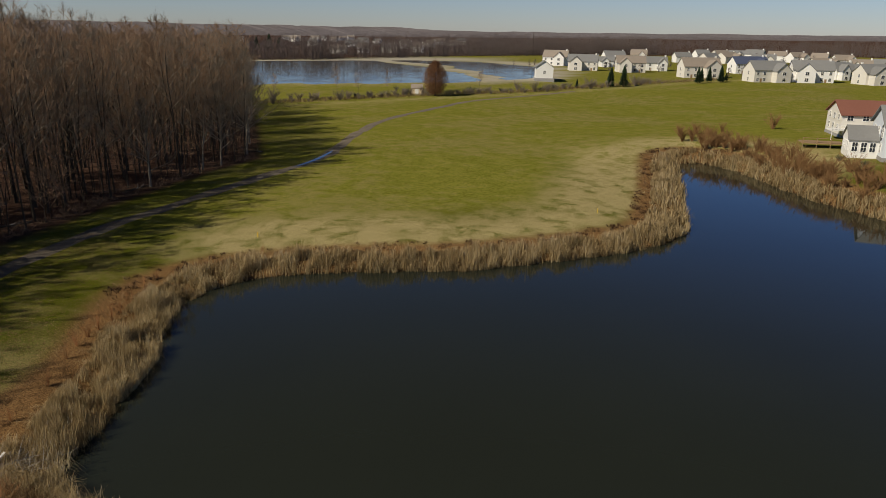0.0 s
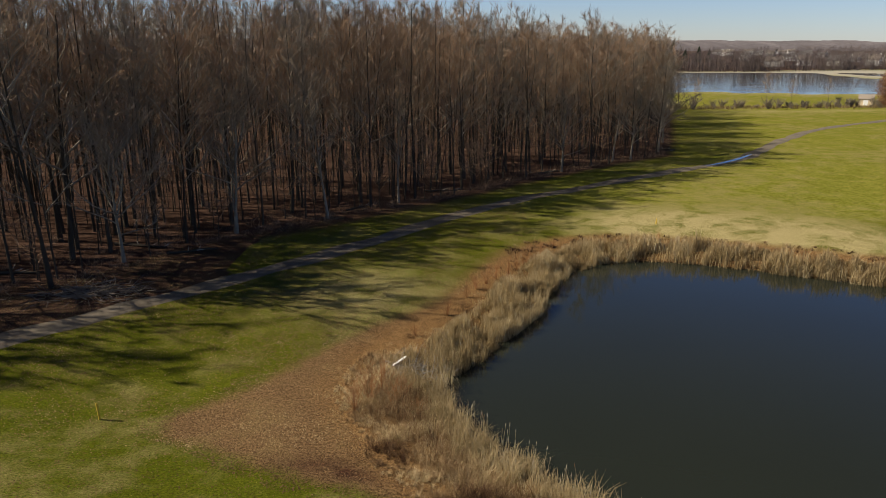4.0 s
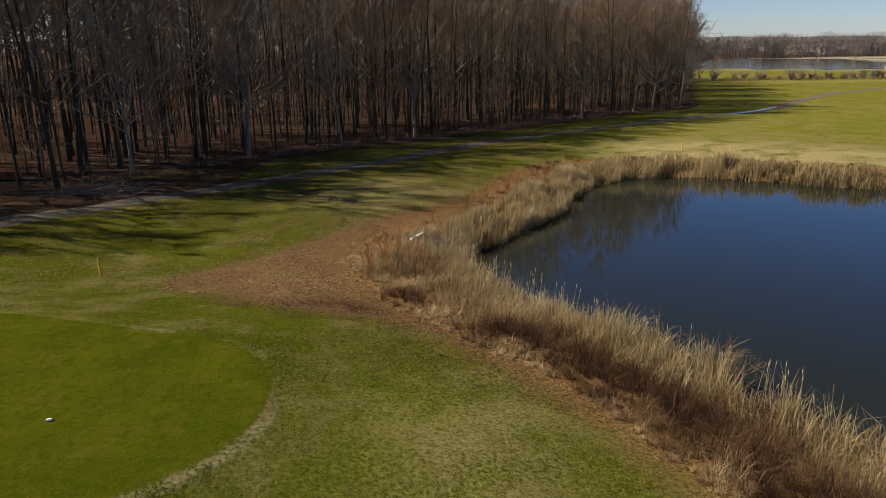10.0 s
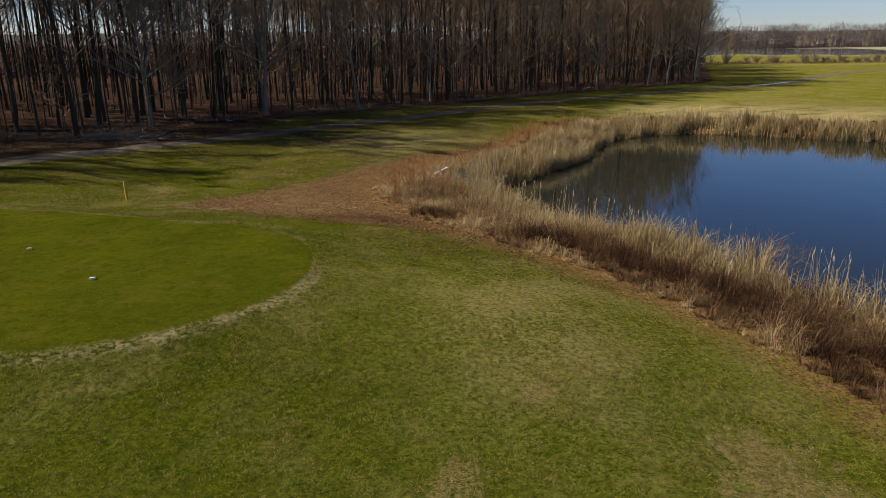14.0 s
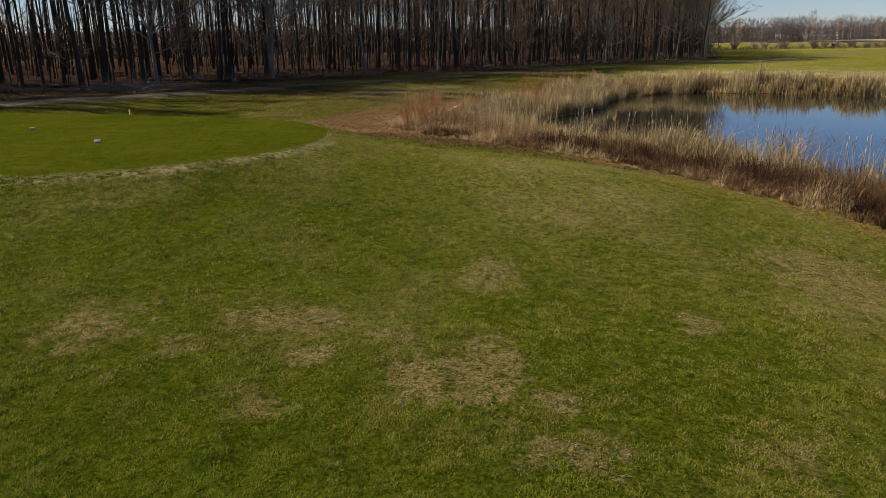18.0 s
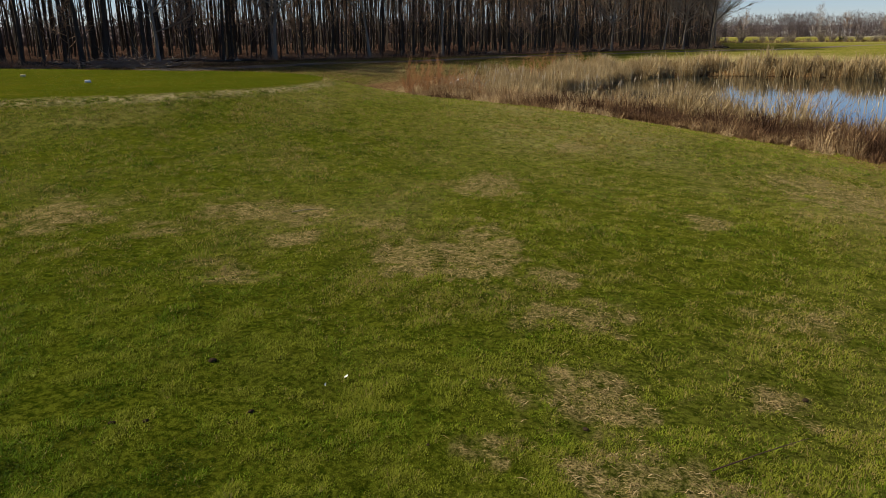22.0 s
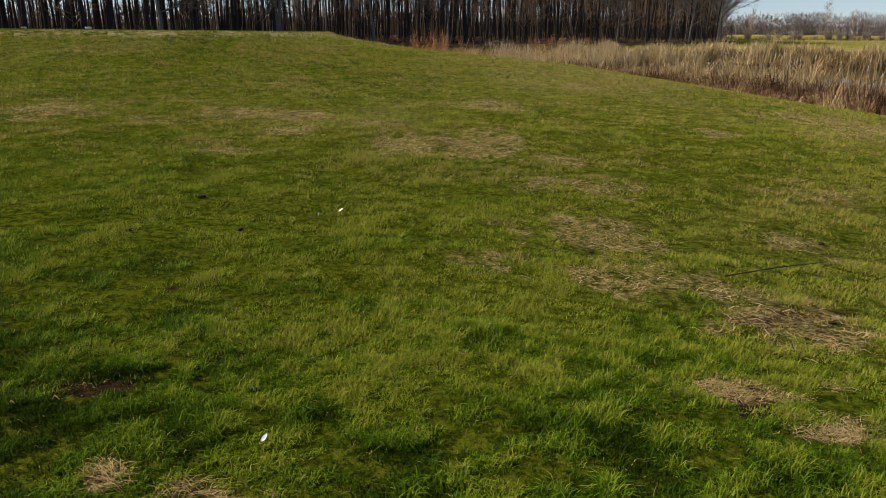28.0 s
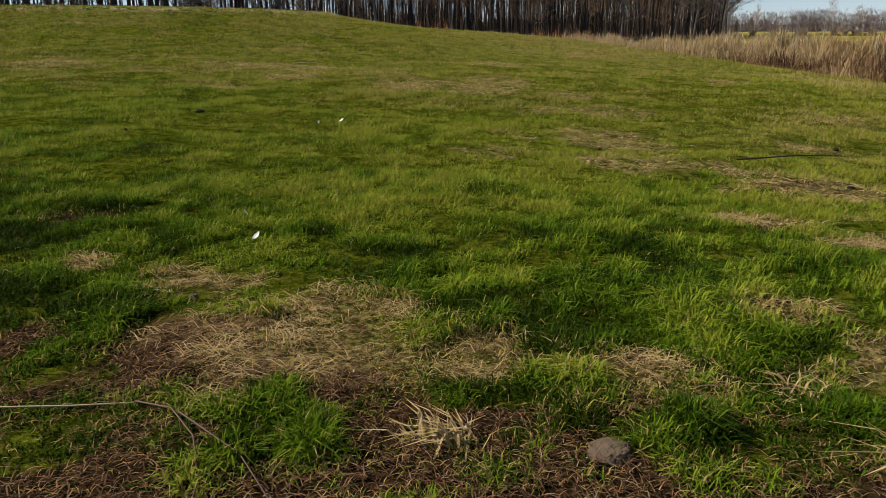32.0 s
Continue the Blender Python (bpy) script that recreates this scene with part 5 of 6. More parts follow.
for x, y, s in [(150, 106, 0.7), (143, 108, 0.8), (166, 103, 1.1), (137, 108, 0.8), (141, 103, 0.8)]:
    plant(THICKET, x, y, s)
first = True
for k in range(95):
    x = 72 + 207 * (k + pr.random()) / 95
    plant(HEDGE, x, 238 + pr.normal(0, 3.0) - 0.02 * (x - 70), pr.uniform(0.5, 1.15) * (1.45 if pr.random() < 0.15 else 0.9), first)
    first = False
first = True
for x, y, s in [(141, 240, 1.0), (163, 237, 0.9), (169, 236, 1.3), (205, 236, 0.8), (214, 237, 0.9), (120, 240, 0.8), (125, 239, 0.9), (226, 236, 0.7), (103, 241, 0.6), (185, 237, 0.7), (260, 233, 0.9), (147.2, 258, 0.8)]:
    plant(LOW, x, y, s, first)
    first = False
for x, y, s in [(88, 238, 0.6), (112, 239, 0.7), (119, 236, 0.55), (133, 239, 0.62), (79, 236, 0.55), (176, 240, 0.6)]:
    stand(KINDS[int(x) % 3], x, y, s * 0.75)

# hedgerow grass
fr = np.random.default_rng(33)
x, y = fr.uniform(70, 330, 9000), 237 + fr.normal(0, 3.0, 9000)
field("hedgerow_grass", "tall tan dead grass under the hedgerow", "grass", MAT_REED, blades(x, y, hz(x, y) - 0.05, fr.uniform(0.4, 1.3, 9000), fr.uniform(0.03, 0.09, 9000), fr.uniform(0.1, 0.6, 9000), fr.uniform(0, 6.28, 9000), fr.uniform(0, 0.6, 9000)))


# ---- evergreens and the russet oak ----
def evergreen(seed, label, tall, wide, name="conifer"):
    rng = np.random.default_rng(seed)
    root = thing(name, label, "conifer", "conifers")
    a, b = Sticks(), Sticks()
    a.tube([(0, 0, -0.2), (0, 0, tall * 0.5), (0, 0, tall)], [0.028 * tall * 0.6, 0.014 * tall * 0.6, 0.01], 6)
    child("trunk", a.mesh("trunk", MAT_BARK), root)
    n = 900
    f = rng.random(n) ** 0.8
    t = rng.uniform(0, 6.28, n)
    rad = wide * (1 - f) ** 0.75 * rng.uniform(0.35, 1.0, n) + 0.1
    base = np.column_stack([np.cos(t) * rad * 0.45, np.sin(t) * rad * 0.45, tall * (0.06 + 0.92 * f)])
    tip = base + np.column_stack([np.cos(t) * rad * 0.6, np.sin(t) * rad * 0.6, rng.uniform(-0.06, 0.1, n) * tall * 0.5])
    b.spikes(base, tip, 0.02 * tall)
    child("crown", b.mesh("crown", MAT_PINE), root)
    return root


CON = evergreen(90, "dark green conical evergreen by the far houses", 9.0, 2.6)
for i, (x, y, s) in enumerate([(243, 232, 0.95), (249, 230, 1.05), (246, 236, 0.7), (293, 224, 0.85), (298, 226, 0.75), (304, 226, 0.8), (309, 223, 0.9), (313, 226, 0.7), (230, 240, 0.4), (320, 228, 0.5)]):
    m = pose(x, y, float(hz(x, y)[0]), 0, 0, pr.uniform(0, 360))
    ob = CON if i == 0 else copy_thing(CON, m)
    ob.matrix_world = m
    ob.scale = (s, s, s)
PINE = evergreen(91, "tall dark pine standing in the distant tree line", 17.0, 6.0, "pine_tree")
PINE.matrix_world = pose(282, 767, float(hz(282, 767)[0]))
for x, y, s in [(266, 762, 0.85), (296, 775, 0.8)]:
    copy_thing(PINE, pose(x, y, float(hz(x, y)[0]), 0, 0, 70)).scale = (s, s, s)

oak = thing("russet_oak", "oak holding its russet-brown dead leaves beside the hedgerow", "tree", at=pose(150, 233, float(hz(150, 233)[0])))
a, b = Sticks(), Sticks()
a.tube([(0, 0, -0.2), (0.1, 0, 5), (0, 0.1, 10)], [0.3, 0.2, 0.05], 7)
child("trunk", a.mesh("trunk", MAT_BARK), oak)
f = pr.random(4600)
t = pr.uniform(0, 6.28, 4600)
rad = 4.6 * np.sin(np.pi * (0.12 + 0.85 * f)) ** 0.8 * pr.uniform(0.3, 1.05, 4600)
c = np.column_stack([np.cos(t) * rad, np.sin(t) * rad, 1.2 + 11.2 * f]) + pr.normal(0, 0.45, (4600, 3))
b.spikes(c, c + pr.normal(0, 0.4, (4600, 3)), 0.11)
child("crown", b.mesh("crown", MAT_OAK), oak)

# ---- distant woods ----
def far_woods(name, label, seed, n, inside, tall=(8, 14), wide=3.2, spikes=40):
    rng = np.random.default_rng(seed)
    st = Sticks()
    p = inside(rng, n)
    z = hz(p[:, 0], p[:, 1])
    h = rng.uniform(*tall, len(p)) * (0.75 + 0.5 * fnoise(p[:, 0], p[:, 1], 70, 80))
    k = np.repeat(np.arange(len(p)), spikes)
    f = rng.uniform(0.0, 1.0, len(k)) ** 1.2  # up the tree
    t = rng.uniform(0, 6.28, len(k))
    r = wide * (0.35 + 0.05 * h[k]) * (0.35 + 0.65 * np.sin(np.pi * (0.1 + 0.86 * f))) * np.sqrt(rng.random(len(k)))
    base = np.column_stack([p[k] + np.column_stack([np.cos(t), np.sin(t)]) * r[:, None], z[k] + h[k] * 0.9 * f])
    s = h[k] * rng.uniform(0.08, 0.2, len(k))
    tip = base + np.column_stack([np.cos(t) * s * 0.7 + rng.normal(0, 0.4, len(k)), np.sin(t) * s * 0.7 + rng.normal(0, 0.4, len(k)), s * 0.9])
    st.spikes(base, tip, 0.08 + 0.07 * rng.random(len(k)))
    foot = np.column_stack([p, z - 0.3])
    st.spikes(foot, foot + np.column_stack([rng.normal(0, 0.5, (len(p), 2)), h]), 0.3)
    return thing(name, label, "woods", kind="stuff", data=st.mesh(name, MAT_FARWOOD))


def belt(x0, x1, y0, depth, slope=0.0, wave=8):
    def inside(rng, n):
        x = rng.uniform(x0, x1, n)
        return np.column_stack([x, y0 + slope * (x - x0) + depth * rng.random(n) ** 1.5 + wave * np.sin(x / 60)])
    return inside


far_woods("lakeside_woods", "bare brown trees along the far side of the basin", 101, 1000, belt(20, 640, 545, 80, 0.0), (12, 19), 5.6, 58)
far_woods("woods_behind", "low bare thicket closing the back of the woods", 106, 800, lambda r, n: (lambda t: np.column_stack([-150 + 190 * t, 75 + 190 * t]) + r.uniform(0, 1, (n, 1)) * (-30, 30))(r.random(n)), (5, 9), 4.0, 30)
far_woods("woods_edge", "low bare thicket along the back of the woods", 107, 500, lambda r, n: (lambda t: np.column_stack([-110 + 182 * t, 345 - 100 * t]) + r.normal(0, 7, (n, 2)))(r.random(n)), (5, 9), 3.6, 36)
far_woods("village_woods", "bare brown trees between distant houses", 102, 420, belt(-100, 950, 760, 260, -0.05), (11, 19), 4.5)
far_woods("ridge_woods", "brown winter woods behind the housing estate", 103, 900, belt(420, 1150, 640, 120, -0.55), (13, 20), 5.0)
far_woods("back_woods", "brown winter woods on the flat land far off", 104, 700, belt(-500, 1500, 1150, 320, -0.15), (10, 17), 7.0)
far_woods("estate_trees", "bare garden trees among the estate houses", 105, 110, lambda r, n: np.column_stack([r.uniform(330, 640, n), r.uniform(215, 430, n)]), (4, 8), 2.2)

# low wooded ridge on the horizon
rx = np.linspace(-2600, 4200, 900)
ridge_v, ridge_q = [], []
crest = 22 * step(2600, -800, rx) + 9 + 10 * fnoise(rx, rx * 0, 420, 90) + 5 * vnoise(rx, rx * 0, 60, 93)
for j, (s, y) in enumerate([(0.0, 2250), (0.55, 2400), (0.95, 2560), (1.0, 2700), (0.6, 2900)]):
    ridge_v.append(np.column_stack([rx, y - 0.18 * rx + 40 * vnoise(rx, rx * 0 + j, 300, 95), 1.0 + crest * s + ((4 * vnoise(rx, rx * 0 + 7 * j, 16, 97) + 4 * vnoise(rx, rx * 0 + 7 * j, 7.5, 98)) if s > 0.4 else 0)]))
ridge_v = np.concatenate(ridge_v)
i = (np.arange(4)[:, None] * 900 + np.arange(899)).ravel()
# the grey of the ridge includes painted air haze
thing("far_ridge", "low wooded ridge on the horizon", "hill", kind="structure", data=mesh_of(
    "far_ridge", ridge_v, quads=np.stack([i, i + 1, i + 901, i + 900], 1), mats=plain("hazy distant woods", (0.14, 0.125, 0.13), 1.0, 0.0, 0.5, 0.08)))


# ---- houses ----
MAT_ROOF_GREY = plain("grey asphalt shingles", (0.2, 0.2, 0.195), 0.85, 0.2, 0.2, 3)
MAT_ROOF_TAN = plain("brown asphalt shingles", (0.26, 0.22, 0.18), 0.85, 0.2, 0.2, 3)
MAT_ROOF_RED = plain("red-brown asphalt shingles", (0.2, 0.085, 0.06), 0.85, 0.2, 0.2, 3)
MAT_ROOF_BLUE = plain("dark blue-grey shingles", (0.07, 0.085, 0.14), 0.85, 0.2, 0.2, 3)
MAT_SIDING = plain("white vinyl siding", (0.76, 0.75, 0.72), 0.6, 0.3, 0.06, 5)
MAT_SIDING_TAN = plain("cream vinyl siding", (0.64, 0.61, 0.55), 0.6, 0.3, 0.07, 5)
MAT_SIDING_BLUE = plain("pale blue-grey siding", (0.62, 0.66, 0.7), 0.6, 0.3, 0.06, 5)
MAT_STONEBASE = plain("grey stone foundation", (0.3, 0.29, 0.28), 0.9, 0.2, 0.3, 4)
MAT_PANE = plain("dark window glass", (0.03, 0.035, 0.045), 0.08, 0.5, 0.2, 2)
MAT_DECK = plain("weathered deck boards", (0.3, 0.2, 0.11), 0.8, 0.2, 0.25, 6)


def gable(w, d, eave, top, over=0.4, thick=0.22):
    """A pitched roof slab, ridge along x."""
    bm = bmesh.new()
    prof = [(-d / 2 - over, eave - over * (top - eave) / (d / 2)), (0, top), (d / 2 + over, eave - over * (top - eave) / (d / 2))]
    prof = prof + [(y, z + thick) for y, z in prof[::-1]]
    ends = [[bm.verts.new((x, y, z)) for y, z in prof] for x in (-w / 2 - over, w / 2 + over)]
    for i in range(6):
        bm.faces.new((ends[0][i], ends[0][(i + 1) % 6], ends[1][(i + 1) % 6], ends[1][i]))
    for e in ends:
        bm.faces.new((e[0], e[1], e[4], e[5]))
        bm.faces.new((e[1], e[2], e[3], e[4]))
    bmesh.ops.recalc_face_normals(bm, faces=bm.faces)
    return bm


def shell(w, d, eave, top, base=-1.5):
    """Walls with gable ends, ridge along x."""
    bm = bmesh.new()
    prof = [(-d / 2, base), (d / 2, base), (d / 2, eave), (0, top), (-d / 2, eave)]
    ends = [[bm.verts.new((x, y, z)) for y, z in prof] for x in (-w / 2, w / 2)]
    for e in ends:
        bm.faces.new(e)
    for i in range(5):
        bm.faces.new((ends[0][i], ends[0][(i + 1) % 5], ends[1][(i + 1) % 5], ends[1][i]))
    bmesh.ops.recalc_face_normals(bm, faces=bm.faces)
    return bm


def window(parent, x, y, z, w, h, turn, trim):
    at = pose(x, y, z, 0, 0, turn)
    fr = box(-w / 2 - 0.1, -w / 2, -0.07, 0.05, -h / 2 - 0.1, h / 2 + 0.1)
    for a in ((w / 2, w / 2 + 0.1, -h / 2 - 0.1, h / 2 + 0.1), (-w / 2, w / 2, h / 2, h / 2 + 0.1), (-w / 2, w / 2, -h / 2 - 0.1, -h / 2), (-0.03, 0.03, -h / 2, h / 2), (-w / 2, w / 2, -0.03, 0.03)):
        box(a[0], a[1], -0.07, 0.05, a[2], a[3], bm=fr)
    win = part("window", fr, trim, parent, at=at)
    part("pane", box(-w / 2, w / 2, -0.02, 0.03, -h / 2, h / 2), MAT_PANE, win)


def house(x, y, z, w, top, turn, wall, roof, label, rich=1, wing=True):
    eave, d = top * 0.6, min(w * 0.7, 11)
    root = thing("house", label, "house", "estate houses", at=pose(x, y, z, 0, 0, turn))
    part("wall", shell(w, d, eave, top), wall, root)
    part("roof", gable(w, d, eave, top), roof, root)
    if wing:
        s = -1 if pr.random() < 0.5 else 1
        at = pose(s * w * 0.22, -d / 2 - 1.2, 0, 0, 0, 90)
        part("wall", shell(d * 0.6, w * 0.42, eave * 0.95, top * 0.9), wall, root, at=at)
        part("roof", gable(d * 0.6, w * 0.42, eave * 0.95, top * 0.9), roof, root, at=at)
    part("chimney", box(w * 0.4, w * 0.4 + 0.9, -0.5, 0.5, eave, top + 1.0), wall, root)
    if rich:
        n = max(2, int(w / 3.5))
        for f in range(2):
            for k in range(n):
                xx = -w / 2 + w * (k + 0.5) / n
                if wing and abs(xx - s * w * 0.22) < w * 0.23:
                    continue
                window(root, xx, -d / 2 - 0.03, eave * (0.28 + 0.46 * f), 1.1, 1.5, 0, MAT_WHITE)
            window(root, -w / 2 - 0.03, 0, eave * (0.28 + 0.46 * f), 1.1, 1.5, -90, MAT_WHITE)
        if wing:
            for f in range(2):
                window(root, s * w * 0.22, -d / 2 - 1.2 - d * 0.3 - 0.03, eave * (0.28 + 0.46 * f), 1.6, 1.5, 0, MAT_WHITE)
        part("door", box(-s * w * 0.3 - 0.5, -s * w * 0.3 + 0.5, -d / 2 - 0.06, -d / 2 + 0.02, 0, 2.1), MAT_DECK, root)
    return root


W, T, B = MAT_SIDING, MAT_SIDING_TAN, MAT_SIDING_BLUE
ROW = [(353, 391, 4, 17, 10.5, W, MAT_ROOF_TAN), (326, 336, 4, 18, 9.8, T, MAT_ROOF_GREY), (374, 362, 5, 12, 7, W, MAT_ROOF_GREY), (341, 311, 4, 17, 9.8, T, MAT_ROOF_TAN), (372, 318, 4.5, 13, 8.8, W, MAT_ROOF_GREY),
       (332, 254, 3.5, 20, 10.5, T, MAT_ROOF_TAN), (400, 271, 4, 21, 10, W, MAT_ROOF_BLUE), (337, 218, 3.5, 18, 10.3, T, MAT_ROOF_GREY), (357, 206, 3.5, 19, 10.8, W, MAT_ROOF_GREY), (394, 211, 4, 11, 9.4, W, MAT_ROOF_GREY),
       (415, 215, 3.6, 8, 8, W, MAT_ROOF_GREY), (373, 182, 3.5, 18, 9.8, T, MAT_ROOF_GREY), (360, 150, 3.5, 18, 9.8, W, MAT_ROOF_TAN)]
for x, y, z, w, h, wall, roof in ROW:
    house(x, y, float(hz(x, y)[0]) - 0.3, w, h, -38 + pr.uniform(-16, 16), wall, roof, "two-storey estate house with pale siding and a shingled gable roof")
for x, y in [(494, 396), (551, 421), (545, 397), (606, 423), (610, 408), (606, 383), (598, 360), (581, 330), (431, 411), (464, 415), (520, 372), (470, 352), (505, 330), (560, 300), (450, 300), (480, 270), (520, 250), (460, 235), (560, 230), (500, 210)]:
    house(x, y, float(hz(x, y)[0]) - 0.3, pr.uniform(12, 17), pr.uniform(8, 10), -38 + pr.uniform(-40, 40), [W, T, W][pr.integers(3)], [MAT_ROOF_GREY, MAT_ROOF_TAN][pr.integers(2)], "distant estate house with pale siding and a gable roof", 0, pr.random() < 0.6)
FAR = [(305, 645), (335, 652), (362, 648), (400, 655), (427, 861), (459, 783), (440, 872), (470, 796), (392, 900), (560, 1040), (545, 1060), (520, 820), (610, 900), (640, 980), (700, 1010)]
for k in range(28):  # villages beyond the basin
    x, y = FAR[k] if k < len(FAR) else (pr.uniform(330, 700), pr.uniform(1150, 1500))
    house(x, y, float(hz(x, y)[0]) - 0.3, pr.uniform(10, 17), pr.uniform(8, 11), pr.uniform(-70, 0), [W, T, W][pr.integers(3)], [MAT_ROOF_GREY, MAT_ROOF_TAN][pr.integers(2)], "far white house showing above bare trees", 0, False)

# white building at the basin's corner
root = thing("pump_house", "white gabled service building on a raised base beside the basin", "building", at=pose(239, 273, float(hz(239, 273)[0]), 0, 0, 52))
part("wall", shell(11, 8.5, 6.2, 9.2, 1.2), MAT_SIDING, root)
part("roof", gable(11, 8.5, 6.2, 9.2), MAT_ROOF_GREY, root)
part("foundation", box(-6.0, 6.0, -4.8, 4.8, -1.0, 1.2, 0.05), MAT_STONEBASE, root)
part("door", box(-0.6, 0.6, -4.32, -4.2, 1.2, 3.4), MAT_STONEBASE, root)
window(root, -5.53, 0, 4.0, 1.0, 1.4, -90, MAT_WHITE)

# small tan shed in the hedgerow
root = thing("garden_shed", "small tan wooden shed beside the hedgerow", "shed", at=pose(148, 243, float(hz(148, 243)[0]), 0, 0, -35))
part("wall", shell(4.2, 3.4, 2.4, 3.7, -0.3), plain("tan boards", (0.62, 0.5, 0.33), 0.8, 0.2, 0.15, 5), root)
part("roof", gable(4.2, 3.4, 2.4, 3.7, 0.25, 0.1), MAT_ROOF_TAN, root)
part("door", box(-0.7, 0.7, -1.78, -1.68, 0, 2.0), MAT_WHITE, root)

# pole
root = thing("utility_pole", "tall thin utility pole beyond the basin", "pole", at=pose(478, 564, float(hz(478, 564)[0])))
st = Sticks()
st.tube([(0, 0, -0.5), (0, 0, 11), (0, 0, 22)], [0.4, 0.35, 0.25], 8)
child("shaft", st.mesh("shaft", MAT_BARK), root)
part("crossarm", box(-1.5, 1.5, -0.15, 0.15, 20, 20.3), MAT_BARK, root)

# ---- the two big houses by the pond ----
def deck(root, x0, x1, y0, y1, z, mat):
    dk = part("deck", box(x0, x1, y0, y1, z - 0.2, z), mat, root)
    for px in np.linspace(x0 + 0.1, x1 - 0.1, max(2, int((x1 - x0) / 1.8))):
        part("baluster_post", box(px - 0.06, px + 0.06, y0, y0 + 0.12, -1.5, z + 1.0), mat, dk)
    part("handrail", box(x0, x1, y0 - 0.02, y0 + 0.14, z + 1.0, z + 1.08), mat, dk)
    for px in np.arange(x0 + 0.2, x1, 0.3):
        part("baluster", box(px - 0.03, px + 0.03, y0 + 0.03, y0 + 0.09, z, z + 1.0), mat, dk)


def big_house(x, y, turn, wall, roof, label, eave=6.4, top=9.6):
    z = float(hz(x, y)[0])
    root = thing("house", label, "house", "houses by the pond", at=pose(x, y, z, 0, 0, turn))
    part("foundation", box(-8.05, 8.05, -5.55, 5.55, -2, 0.7), MAT_STONEBASE, root)
    part("wall", shell(16, 11, eave, top, 0.7), wall, root)
    part("roof", gable(16, 11, eave, top, 0.5, 0.25), roof, root, "shingled main roof")
    part("chimney", box(5.5, 6.7, -1, 0.2, eave + 0.6, top + 1.2), wall, root)
    for f in range(2):
        for k in range(5):
            window(root, -6.4 + 3.2 * k, -5.53, 2.2 + 0.44 * eave * f, 1.2, 1.6 if eave > 6 else 1.2, 0, MAT_WHITE)
        for k in (-1, 0, 1):
            window(root, -8.03, k * 3.2, 2.2 + 0.44 * eave * f, 1.1, 1.6 if eave > 6 else 1.2, -90, MAT_WHITE)
    return root


bh = big_house(147.9, 60.9, -52, MAT_SIDING_BLUE, MAT_ROOF_GREY, "large pale blue-grey two-storey house with a glazed sunroom")
at = pose(-10.4, 1.2, 0, 0, 0, 0)
part("sunroom_wall", shell(5.2, 6.4, 3.4, 5.6, -1.5), MAT_SIDING, bh, at=at)
part("sunroom_roof", gable(5.2, 6.4, 3.4, 5.6, 0.3, 0.18), MAT_ROOF_GREY, bh, at=at)
for k in range(4):
    window(bh, -13.03, 1.2 - 2.1 + 1.4 * k, 2.0, 0.9, 1.7, -90, MAT_WHITE)
for k in range(3):
    window(bh, -12 + 1.5 * k, 1.2 - 3.23, 2.0, 0.9, 1.7, 0, MAT_WHITE)
bm = bmesh.new()
bmesh.ops.create_circle(bm, cap_ends=True, segments=20, radius=1.0)
bmesh.ops.transform(bm, matrix=pose(-8.06, -2.6, 4.9, 0, -90, 0) @ Matrix.Diagonal((1.5, 0.8, 1, 1)), verts=bm.verts)
bmesh.ops.solidify(bm, geom=bm.faces[:], thickness=0.06)
part("arched_window", bm, MAT_PANE, bh, "tall arched window")
bh = big_house(172.3, 83.0, -45, MAT_SIDING_TAN, MAT_ROOF_RED, "large cream two-storey house with a red-brown roof", 5.2, 7.8)
deck(bh, -11, -3, -9.5, -5.5, 2.2, MAT_WHITE)
shrub_at = [(131, 63, 0.5), (136, 58, 0.6), (134, 69, 0.5)]
for x, y, s in shrub_at:
    plant(LOW, x, y, s)
root = thing("timber_deck", "low brown timber deck beside the pale house", "deck", at=pose(146, 79.5, float(hz(146, 79.5)[0]), 0, 0, -48))
part("platform", box(-4, 4, -2, 2, 0.9, 1.1), MAT_DECK, root)
for px in (-3.9, -1.3, 1.3, 3.8):
    part("post", box(px, px + 0.14, -2, -1.86, -0.5, 2.0), MAT_DECK, root)
part("handrail", box(-4, 4, -2.03, -1.83, 2.0, 2.08), MAT_DECK, root)

# ---- cattail spikes along the near bank ----
def cattail(seed, fluffy):
    rng = np.random.default_rng(seed)
    root = thing("cattail", "dry cattail with a burst pale seed head" if fluffy else "dry cattail with a brown seed head", "cattail", "cattails along the near bank")
    st = Sticks()
    st.tube([(0, 0, -0.1), (0.03, 0.02, 1.0), (0.07, 0.05, 1.9)], [0.009, 0.007, 0.003], 5)
    child("stem", st.mesh("stem", MAT_STEM), root)
    bm = bmesh.new()
    bmesh.ops.create_icosphere(bm, subdivisions=2, radius=1.0)
    for v in bm.verts:
        k = 1 + (0.35 if fluffy else 0.05) * noise.noise(v.co * 3 + Vector((seed, 0, 0)))
        v.co = Vector((0.066 + v.co.x * (0.019 if fluffy else 0.012) * k, 0.046 + v.co.y * (0.019 if fluffy else 0.012) * k, 1.74 + v.co.z * 0.09 * k))
    part("seed_head", bm, MAT_FLUFF if fluffy else MAT_HEAD, root, smooth=True)
    return root


